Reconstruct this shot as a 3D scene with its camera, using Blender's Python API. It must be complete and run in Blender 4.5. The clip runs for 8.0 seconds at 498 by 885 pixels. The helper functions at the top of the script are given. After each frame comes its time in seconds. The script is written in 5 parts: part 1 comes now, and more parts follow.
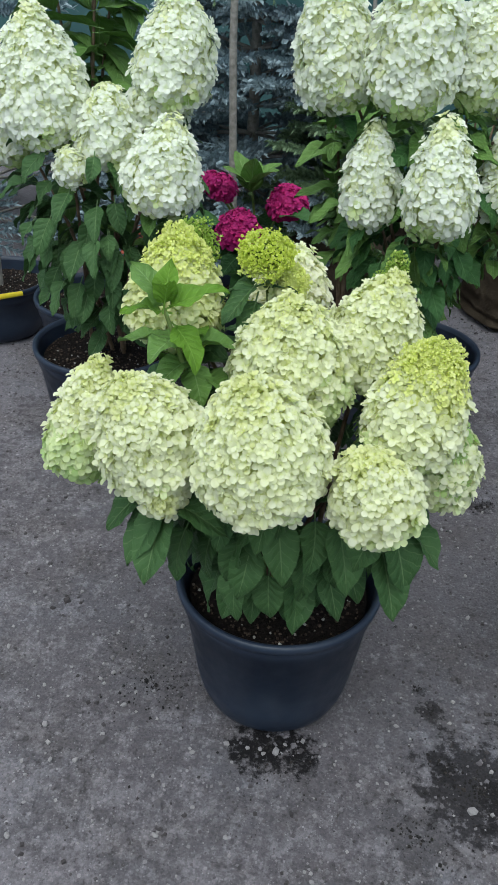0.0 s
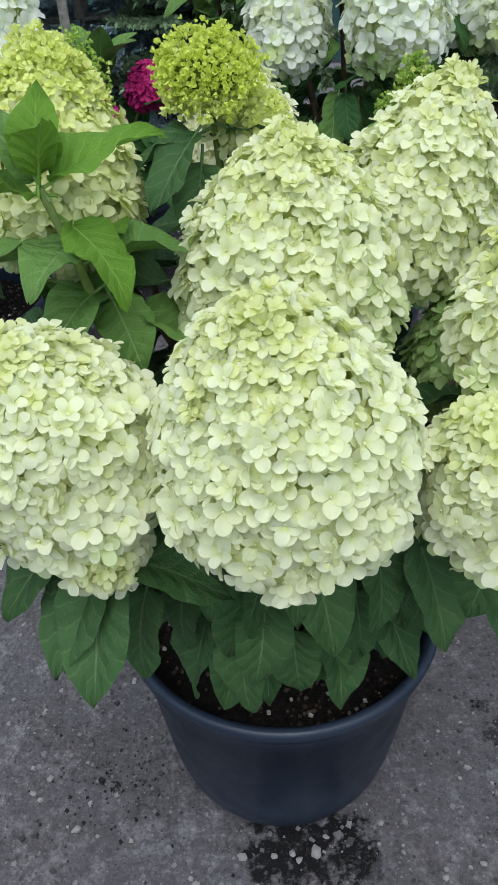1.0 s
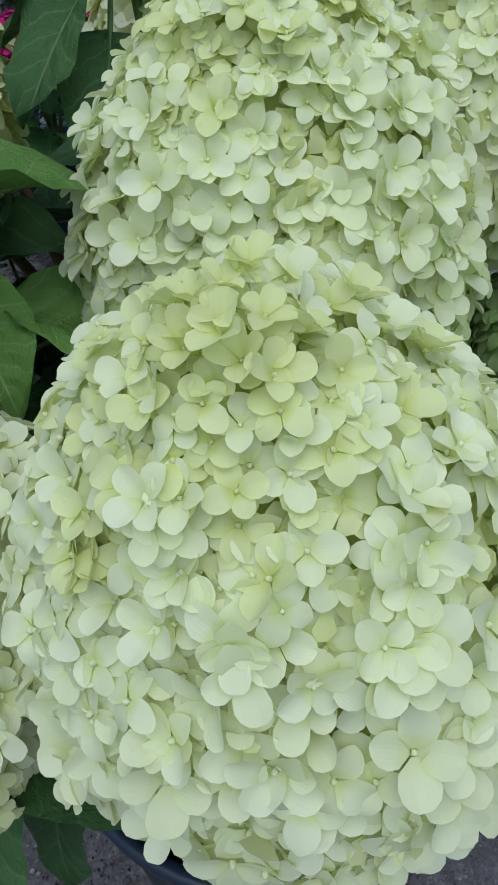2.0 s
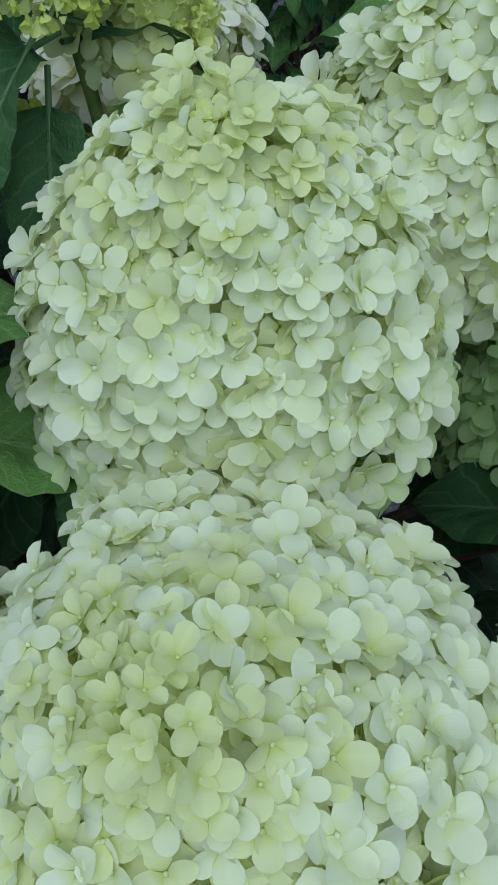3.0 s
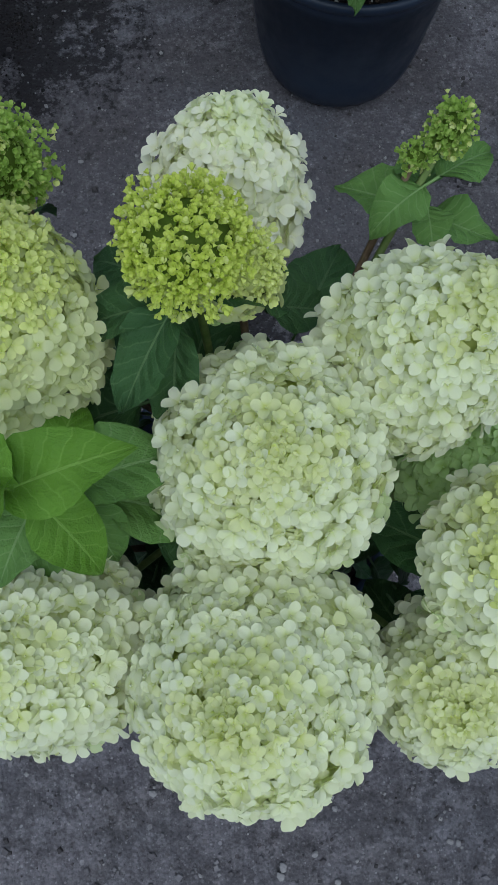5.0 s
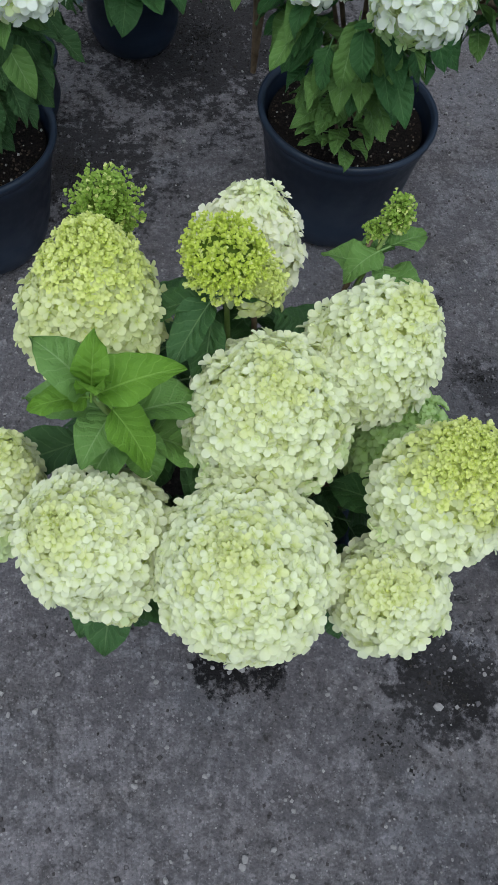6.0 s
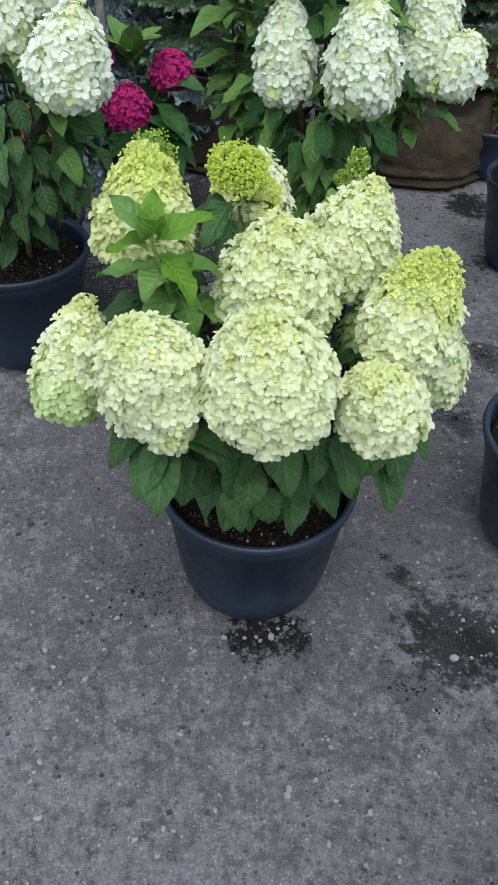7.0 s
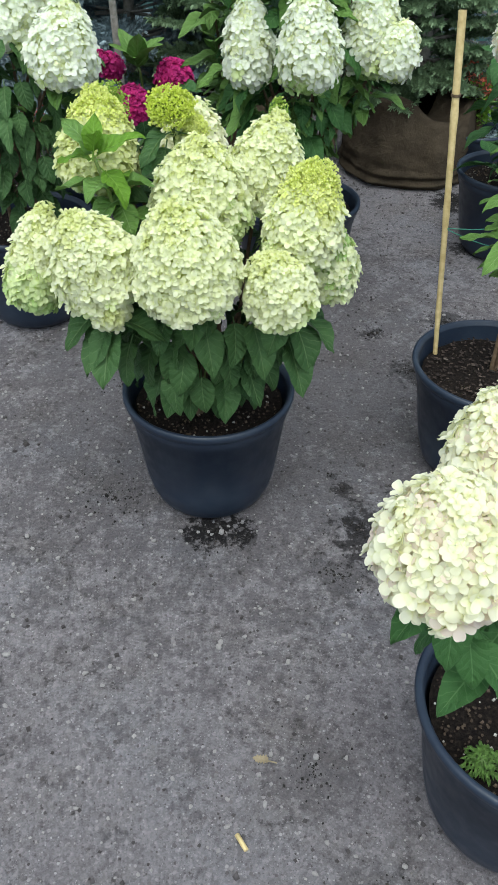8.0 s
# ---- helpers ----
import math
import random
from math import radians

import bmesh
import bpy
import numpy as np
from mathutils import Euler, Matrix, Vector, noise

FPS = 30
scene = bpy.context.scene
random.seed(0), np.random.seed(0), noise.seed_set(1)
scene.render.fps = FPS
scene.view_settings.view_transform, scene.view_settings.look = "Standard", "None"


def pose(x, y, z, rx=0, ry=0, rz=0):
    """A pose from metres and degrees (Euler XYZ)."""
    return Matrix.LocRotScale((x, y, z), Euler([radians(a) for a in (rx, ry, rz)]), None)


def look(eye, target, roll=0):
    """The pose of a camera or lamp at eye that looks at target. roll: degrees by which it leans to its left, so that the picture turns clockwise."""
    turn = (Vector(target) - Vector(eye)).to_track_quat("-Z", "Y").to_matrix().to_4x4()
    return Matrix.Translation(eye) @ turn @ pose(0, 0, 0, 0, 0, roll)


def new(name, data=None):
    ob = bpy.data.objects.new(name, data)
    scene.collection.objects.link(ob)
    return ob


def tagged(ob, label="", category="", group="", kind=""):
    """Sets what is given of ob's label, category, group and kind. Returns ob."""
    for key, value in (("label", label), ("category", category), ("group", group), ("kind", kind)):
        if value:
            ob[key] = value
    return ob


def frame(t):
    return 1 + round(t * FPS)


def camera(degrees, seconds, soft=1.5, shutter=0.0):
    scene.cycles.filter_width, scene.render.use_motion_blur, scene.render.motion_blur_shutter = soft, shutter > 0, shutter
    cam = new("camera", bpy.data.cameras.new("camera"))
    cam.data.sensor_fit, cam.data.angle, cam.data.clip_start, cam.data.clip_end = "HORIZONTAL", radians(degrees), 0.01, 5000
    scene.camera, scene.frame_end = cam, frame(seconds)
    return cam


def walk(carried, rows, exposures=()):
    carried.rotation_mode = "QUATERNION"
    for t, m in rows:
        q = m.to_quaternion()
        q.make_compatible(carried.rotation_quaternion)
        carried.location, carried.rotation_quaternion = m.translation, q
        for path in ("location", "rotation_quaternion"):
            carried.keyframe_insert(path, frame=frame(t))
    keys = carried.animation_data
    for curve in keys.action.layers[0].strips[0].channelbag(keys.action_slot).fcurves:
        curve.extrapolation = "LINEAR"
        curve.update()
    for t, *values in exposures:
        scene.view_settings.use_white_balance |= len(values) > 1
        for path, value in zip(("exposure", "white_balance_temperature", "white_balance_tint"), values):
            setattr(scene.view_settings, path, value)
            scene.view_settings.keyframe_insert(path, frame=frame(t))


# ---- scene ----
cam = camera(32.8, 8.0)
PATH = [
    (0, (0.184, 0.103, 1.344), (0.079, 1.792, 0.277), 2.3),
    (0.5, (0.07, 0.337, 1.228), (0.127, 1.965, 0.067), -0.6),
    (1, (0.063, 0.596, 1.07), (0.246, 2.197, -0.115), -2.1),
    (1.2, (0.078, 0.692, 1.016), (0.287, 2.281, -0.181), -2.3),
    (2.3, (0.105, 0.888, 0.944), (0.329, 2.339, -0.414), -3.9),
    (2.5, (0.113, 0.907, 0.969), (0.314, 2.292, -0.459), -4.6),
    (3, (0.136, 0.952, 1.026), (0.317, 2.196, -0.53), -4.1),
    (3.5, (0.138, 0.986, 1.03), (0.318, 2.164, -0.576), -2.6),
    (4, (0.133, 0.997, 1.058), (0.288, 2.043, -0.64), -2.5),
    (4.5, (0.129, 1.032, 1.208), (0.23, 1.749, -0.656), -1.6),
    (4.7, (0.128, 1.037, 1.273), (0.229, 1.675, -0.62), 0.4),
    (5.8, (0.065, 0.831, 1.554), (0.263, 1.656, -0.257), 10.6),
    (6, (0.058, 0.736, 1.551), (0.26, 1.725, -0.176), 8.8),
    (6.5, (-0.002, 0.421, 1.501), (0.231, 1.716, -0.006), 5.1),
    (7, (-0.027, 0.16, 1.43), (0.207, 1.629, 0.094), 2.6),
    (7.5, (0.028, -0.064, 1.394), (0.187, 1.475, 0.126), 1.2),
    (8, (0.156, -0.253, 1.393), (0.267, 1.301, 0.139), 0.3),
]
walk(cam, [(t, look(eye, target, roll)) for t, eye, target, roll in PATH],
     [(0, 0.27, 6150, 2), (0.5, 0.36, 6150, 3), (1, 0.26, 6100, 3), (2.3, -0.32, 5450, 3), (3, -0.40, 5200, 2), (4.5, -0.58, 5350, 3), (5.8, -0.06, 5900, 2), (7, 0.36, 6100, 2), (8, 0.54, 6350, 0)])

# ---- light: an even overcast sky with a weak wide sun ----
world = bpy.data.worlds.new("overcast_sky")
scene.world = world
world.use_nodes = True
wn = world.node_tree
sky = wn.nodes.new("ShaderNodeTexSky")
sky.sky_type, sky.sun_disc = "NISHITA", False
sky.sun_elevation, sky.sun_rotation = radians(67), radians(188)
sky.dust_density, sky.ozone_density, sky.air_density = 2.0, 1.5, 1.0
grey = wn.nodes.new("ShaderNodeHueSaturation")
grey.inputs["Saturation"].default_value = 0.6
wn.links.new(sky.outputs[0], grey.inputs["Color"])
wn.links.new(grey.outputs[0], wn.nodes["Background"].inputs[0])
wn.nodes["Background"].inputs[1].default_value = 0.14
sun = new("sun", bpy.data.lights.new("sun", "SUN"))
sun.data.energy, sun.data.angle, sun.data.color = 2.0, radians(75), (1.0, 0.97, 0.92)
sun.matrix_world = look((0, 0, 0), (0.06, 0.42, -1.0))


# ---- materials ----
def material(name, rough=0.6, spec=0.3):
    m = bpy.data.materials.new(name)
    m.use_nodes = True
    b = m.node_tree.nodes["Principled BSDF"]
    b.inputs["Roughness"].default_value = rough
    b.inputs["Specular IOR Level"].default_value = spec
    return m, m.node_tree, b


def node(nt, kind, **inputs):
    n = nt.nodes.new(kind)
    for k, v in inputs.items():
        n.inputs[k.replace("_", " ")].default_value = v
    return n


def math_node(nt, op, a, b=0.0, clamp=False):
    n = nt.nodes.new("ShaderNodeMath")
    n.operation, n.use_clamp = op, clamp
    for i, v in enumerate((a, b)):
        if isinstance(v, (int, float)):
            n.inputs[i].default_value = v
        else:
            nt.links.new(v, n.inputs[i])
    return n.outputs[0]


def ramp(nt, fac, stops):
    n = nt.nodes.new("ShaderNodeValToRGB")
    while len(n.color_ramp.elements) < len(stops):
        n.color_ramp.elements.new(0.5)
    for e, (p, c) in zip(n.color_ramp.elements, stops):
        e.position, e.color = p, (*c, 1)
    nt.links.new(fac, n.inputs[0])
    return n.outputs[0]


def mix(nt, fac, a, b, mode="MIX"):
    n = nt.nodes.new("ShaderNodeMix")
    n.data_type, n.blend_type = "RGBA", mode
    for i, v in ((0, fac), (6, a), (7, b)):
        if isinstance(v, (int, float)):
            n.inputs[i].default_value = v
        elif isinstance(v, tuple):
            n.inputs[i].default_value = (*v, 1)
        else:
            nt.links.new(v, n.inputs[i])
    return n.outputs[2]


def noise_at(nt, coord, scale, detail=3.0, rough=0.55):
    n = node(nt, "ShaderNodeTexNoise", Scale=scale, Detail=detail, Roughness=rough)
    nt.links.new(coord, n.inputs["Vector"])
    return n.outputs[0]


def bump(nt, bsdf, height, strength, distance):
    n = node(nt, "ShaderNodeBump", Strength=strength, Distance=distance)
    nt.links.new(height, n.inputs["Height"])
    nt.links.new(n.outputs[0], bsdf.inputs["Normal"])


def here(nt):
    return nt.nodes.new("ShaderNodeNewGeometry").outputs["Position"]


def thin(m, nt, bsdf, color, amount):
    """Lets light through a thin petal or leaf."""
    t = nt.nodes.new("ShaderNodeBsdfTranslucent")
    nt.links.new(color, t.inputs[0])
    s = nt.nodes.new("ShaderNodeMixShader")
    s.inputs[0].default_value = amount
    nt.links.new(bsdf.outputs[0], s.inputs[1])
    nt.links.new(t.outputs[0], s.inputs[2])
    nt.links.new(s.outputs[0], nt.nodes["Material Output"].inputs[0])


def petal_material(name, base, tip, alt, through_light=0.44, glow=(0.96, 1.0, 0.70)):
    m, nt, b = material(name, 0.62, 0.20)
    uv = nt.nodes.new("ShaderNodeUVMap").outputs[0]
    sep = nt.nodes.new("ShaderNodeSeparateXYZ")
    nt.links.new(uv, sep.inputs[0])
    rnd = nt.nodes.new("ShaderNodeNewGeometry").outputs["Random Per Island"]
    own = nt.nodes.new("ShaderNodeObjectInfo").outputs["Random"]
    p = here(nt)
    along = ramp(nt, sep.outputs[1], [(0.0, base), (0.12, base), (0.42, tip), (1.0, tip)])
    pick = math_node(nt, "ADD", math_node(nt, "MULTIPLY", rnd, 0.50), math_node(nt, "MULTIPLY", own, 0.15))
    pick = math_node(nt, "ADD", pick, math_node(nt, "MULTIPLY", math_node(nt, "SUBTRACT", noise_at(nt, p, 30.0, 2.0), 0.5), 0.9), True)
    col = mix(nt, pick, along, alt)
    # faint tan bruises
    tan = ramp(nt, noise_at(nt, p, 85.0, 3.0), [(0.64, (0.0,) * 3), (0.78, (0.32,) * 3)])
    col = mix(nt, tan, col, (tip[0] * 0.80, tip[1] * 0.72, tip[2] * 0.55))
    w = nt.nodes.new("ShaderNodeTexWave")
    w.inputs["Scale"].default_value, w.inputs["Distortion"].default_value = 2.6, 2.0
    nt.links.new(uv, w.inputs["Vector"])
    nt.links.new(col, b.inputs["Base Color"])
    bump(nt, b, math_node(nt, "ADD", math_node(nt, "MULTIPLY", w.outputs[1], 0.25), noise_at(nt, p, 420.0, 2.0)), 0.10, 0.0010)
    thin(m, nt, b, mix(nt, 1.0, col, glow, "MULTIPLY"), through_light)
    return m


CREAM = petal_material("cream_petal", (0.725, 0.775, 0.34), (0.888, 0.902, 0.712), (0.853, 0.873, 0.585))
WHITE = petal_material("white_petal", (0.78, 0.85, 0.58), (0.95, 0.965, 0.92), (0.92, 0.945, 0.84), 0.48, glow=(0.97, 1.0, 0.86))
LIME_WHITE = petal_material("lime_white_petal", (0.63, 0.69, 0.19), (0.825, 0.845, 0.52), (0.78, 0.80, 0.41))
# both greens also colour the lower florets, with shade mixed into the tint
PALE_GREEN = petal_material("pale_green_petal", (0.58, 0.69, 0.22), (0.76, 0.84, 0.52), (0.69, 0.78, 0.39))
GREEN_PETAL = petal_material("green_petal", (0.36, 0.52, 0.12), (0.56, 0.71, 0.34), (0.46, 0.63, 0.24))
BUD = petal_material("lime_bud", (0.46, 0.55, 0.06), (0.70, 0.78, 0.14), (0.80, 0.84, 0.29))
BUD_PALE = petal_material("pale_lime_bud", (0.60, 0.68, 0.14), (0.82, 0.86, 0.32), (0.88, 0.89, 0.48))
BUD_GREEN = petal_material("green_bud", (0.22, 0.36, 0.05), (0.36, 0.51, 0.10), (0.50, 0.63, 0.17))
# core of the bud heads, coloured dark as shade in the crevices between buds
BUD_CORE = petal_material("bud_core_shade", (0.14, 0.21, 0.03), (0.16, 0.24, 0.04), (0.14, 0.21, 0.03))
BLUSH = petal_material("blush_petal", (0.82, 0.78, 0.54), (0.91, 0.82, 0.76), (0.86, 0.70, 0.68))
CREAM_SOFT = petal_material("soft_cream_petal", (0.82, 0.83, 0.50), (0.94, 0.93, 0.80), (0.91, 0.89, 0.70))
PINK = petal_material("magenta_petal", (0.40, 0.02, 0.12), (0.52, 0.02, 0.17), (0.42, 0.03, 0.22), 0.2)
RED = petal_material("red_petal", (0.40, 0.06, 0.04), (0.52, 0.11, 0.08), (0.44, 0.16, 0.09), 0.2)


def leaf_material(name, dark, light, vein, gloss=0.42, through_light=0.09):
    m, nt, b = material(name, gloss, 0.20)
    uv = nt.nodes.new("ShaderNodeUVMap").outputs[0]
    sep = nt.nodes.new("ShaderNodeSeparateXYZ")
    nt.links.new(uv, sep.inputs[0])
    across = math_node(nt, "ABSOLUTE", math_node(nt, "SUBTRACT", sep.outputs[0], 0.5))
    mid = math_node(nt, "LESS_THAN", across, 0.018)
    side = math_node(nt, "FRACT", math_node(nt, "MULTIPLY", math_node(nt, "ADD", math_node(nt, "SUBTRACT", sep.outputs[1], math_node(nt, "MULTIPLY", across, 0.85)), math_node(nt, "ADD", math_node(nt, "MULTIPLY", math_node(nt, "MULTIPLY", across, across), 0.7), math_node(nt, "MULTIPLY", noise_at(nt, uv, 5.0, 2.0), 0.10))), 6.5))
    tri = math_node(nt, "ABSOLUTE", math_node(nt, "SUBTRACT", side, 0.5))
    line = math_node(nt, "MULTIPLY", math_node(nt, "SUBTRACT", tri, 0.42), 12.0, True)
    veins = math_node(nt, "MAXIMUM", mid, math_node(nt, "MULTIPLY", line, 0.62))
    own = nt.nodes.new("ShaderNodeObjectInfo").outputs["Random"]
    isl = nt.nodes.new("ShaderNodeNewGeometry").outputs["Random Per Island"]
    mott = noise_at(nt, here(nt), 22.0, 3.0)
    f = math_node(nt, "ADD", math_node(nt, "MULTIPLY", own, 0.4), math_node(nt, "MULTIPLY", isl, 0.3))
    f = math_node(nt, "ADD", f, math_node(nt, "MULTIPLY", math_node(nt, "SUBTRACT", mott, 0.4), 0.9), True)
    col = mix(nt, f, dark, light)
    col = mix(nt, math_node(nt, "MULTIPLY", veins, 0.75), col, vein)
    nt.links.new(col, b.inputs["Base Color"])
    h = math_node(nt, "ADD", math_node(nt, "MULTIPLY", tri, -0.8), math_node(nt, "MULTIPLY", noise_at(nt, uv, 26.0, 4.0, 0.65), 0.6))
    h = math_node(nt, "ADD", h, math_node(nt, "MULTIPLY", mid, -0.5))
    bump(nt, b, h, 0.85, 0.0036)
    thin(m, nt, b, col, through_light)
    return m


LEAF = leaf_material("leaf_dark", (0.034, 0.083, 0.027), (0.083, 0.167, 0.056), (0.15, 0.235, 0.10))
LEAF_BACK = leaf_material("leaf_mid", (0.034, 0.100, 0.030), (0.074, 0.176, 0.050), (0.12, 0.23, 0.09))
LEAF_LIGHT = leaf_material("leaf_light", (0.10, 0.20, 0.045), (0.17, 0.30, 0.075), (0.24, 0.36, 0.14))
LEAF_YOUNG = leaf_material("leaf_young", (0.108, 0.230, 0.023), (0.20, 0.375, 0.044), (0.26, 0.43, 0.085), 0.36, 0.24)


def stem_material(name, a, c):
    m, nt, b = material(name, 0.6)
    nt.links.new(ramp(nt, noise_at(nt, here(nt), 60.0), [(0.3, a), (0.7, c)]), b.inputs["Base Color"])
    return m


STEM = stem_material("green_stem", (0.10, 0.17, 0.04), (0.22, 0.28, 0.09))
WOOD = stem_material("brown_stem", (0.09, 0.06, 0.035), (0.20, 0.14, 0.09))
BARK = stem_material("grey_bark", (0.16, 0.15, 0.13), (0.34, 0.32, 0.29))
CANE = stem_material("bamboo_cane", (0.46, 0.34, 0.15), (0.66, 0.53, 0.28))
TWINE = stem_material("green_twine", (0.05, 0.22, 0.16), (0.08, 0.30, 0.22))
NEEDLE_BLUE = stem_material("blue_needles", (0.130, 0.185, 0.205), (0.320, 0.405, 0.440))
NEEDLE_GREEN = stem_material("green_needles", (0.070, 0.120, 0.060), (0.180, 0.260, 0.140))
DRY = stem_material("dry_leaf_brown", (0.20, 0.16, 0.10), (0.34, 0.28, 0.18))
TAG = stem_material("yellow_tag", (0.70, 0.55, 0.02), (0.80, 0.65, 0.04))


def pot_material():
    m, nt, b = material("navy_plastic", 0.42, 0.4)
    p = here(nt)
    f = noise_at(nt, p, 9.0, 5.0)
    col = ramp(nt, f, [(0.25, (0.015, 0.023, 0.043)), (0.55, (0.023, 0.034, 0.057)), (0.8, (0.040, 0.053, 0.078))])
    dust = math_node(nt, "MULTIPLY", math_node(nt, "SUBTRACT", noise_at(nt, p, 120.0, 4.0), 0.60, ), 3.0, True)
    nt.links.new(mix(nt, math_node(nt, "MULTIPLY", dust, 0.35), col, (0.10, 0.095, 0.09)), b.inputs["Base Color"])
    nt.links.new(ramp(nt, noise_at(nt, p, 30.0), [(0.3, (0.30,) * 3), (0.7, (0.46,) * 3)]), b.inputs["Roughness"])
    bump(nt, b, noise_at(nt, p, 300.0, 2.0), 0.12, 0.001)
    return m


POT = pot_material()


def soil_material():
    m, nt, b = material("potting_soil", 0.95, 0.15)
    p = here(nt)
    col = ramp(nt, noise_at(nt, p, 140.0, 4.0, 0.7), [(0.35, (0.008, 0.006, 0.006)), (0.6, (0.024, 0.018, 0.015)), (0.8, (0.060, 0.044, 0.032))])
    nt.links.new(col, b.inputs["Base Color"])
    bump(nt, b, noise_at(nt, p, 180.0, 4.0, 0.7), 1.0, 0.01)
    return m


SOIL = soil_material()


def crumb_material(name, stops):
    m, nt, b = material(name, 0.9, 0.2)
    r = nt.nodes.new("ShaderNodeNewGeometry").outputs["Random Per Island"]
    c = ramp(nt, r, stops)
    c = mix(nt, math_node(nt, "MULTIPLY", noise_at(nt, here(nt), 260.0), 0.5), c, (0.05, 0.05, 0.05))
    nt.links.new(c, b.inputs["Base Color"])
    return m


PERLITE = crumb_material("perlite_and_bark", [(0.0, (0.05, 0.03, 0.02)), (0.60, (0.085, 0.058, 0.038)), (0.88, (0.15, 0.105, 0.072)), (0.92, (0.42, 0.39, 0.34)), (1.0, (0.68, 0.66, 0.61))])
CHIPS = crumb_material("bark_chips", [(0.0, (0.022, 0.015, 0.012)), (0.6, (0.050, 0.033, 0.026)), (0.92, (0.10, 0.072, 0.058)), (1.0, (0.24, 0.20, 0.17))])
GRIT = crumb_material("grit", [(0.0, (0.055, 0.047, 0.048)), (0.25, (0.110, 0.098, 0.104)), (0.5, (0.17, 0.157, 0.168)), (0.85, (0.26, 0.243, 0.255)), (1.0, (0.44, 0.42, 0.41))])
PEBBLE = crumb_material("pale_pebble", [(0.0, (0.13, 0.118, 0.124)), (0.6, (0.22, 0.205, 0.215)), (1.0, (0.42, 0.40, 0.395))])
CRUMB = crumb_material("dark_crumbs", [(0.0, (0.008, 0.007, 0.007)), (0.8, (0.018, 0.015, 0.014)), (1.0, (0.05, 0.04, 0.034))])

# stains of spilt wet soil, and shade painted on behind the plants: x, y, radius, strength
# the first entry darkens a broad area round the pots
STAINS_AND_SHADE = [(0.30, 1.75, 1.25, 0.36), (0.185, 1.150, 0.085, 1.0), (0.57, 1.10, 0.155, 0.84), (0.60, 1.07, 0.07, 0.95), (0.51, 1.14, 0.045, 0.9), (0.78, 1.78, 0.09, 0.7), (0.92, 1.62, 0.07, 0.6), (0.70, 2.0, 0.06, 0.7), (0.50, 1.28, 0.034, 0.8), (0.475, 1.33, 0.02, 0.7), (0.25, 1.125, 0.03, 0.7), (-0.06, 1.28, 0.17, 0.3), (0.33, 0.54, 0.12, 0.3),
          (0.42, 0.30, 0.12, 0.3), (-0.05, 1.78, 0.15, 0.35), (0.22, 1.74, 0.16, 0.8), (1.22, 3.0, 0.14, 0.95), (1.15, 2.55, 0.09, 0.8), (0.62, 0.74, 0.07, 0.6),
          (0.95, 2.05, 0.10, 0.7), (-0.15, 2.45, 0.3, 0.8), (0.45, 1.0, 0.12, 0.45), (0.2, 3.0, 0.5, 0.8), (0.75, 1.05, 0.12, 0.6)]


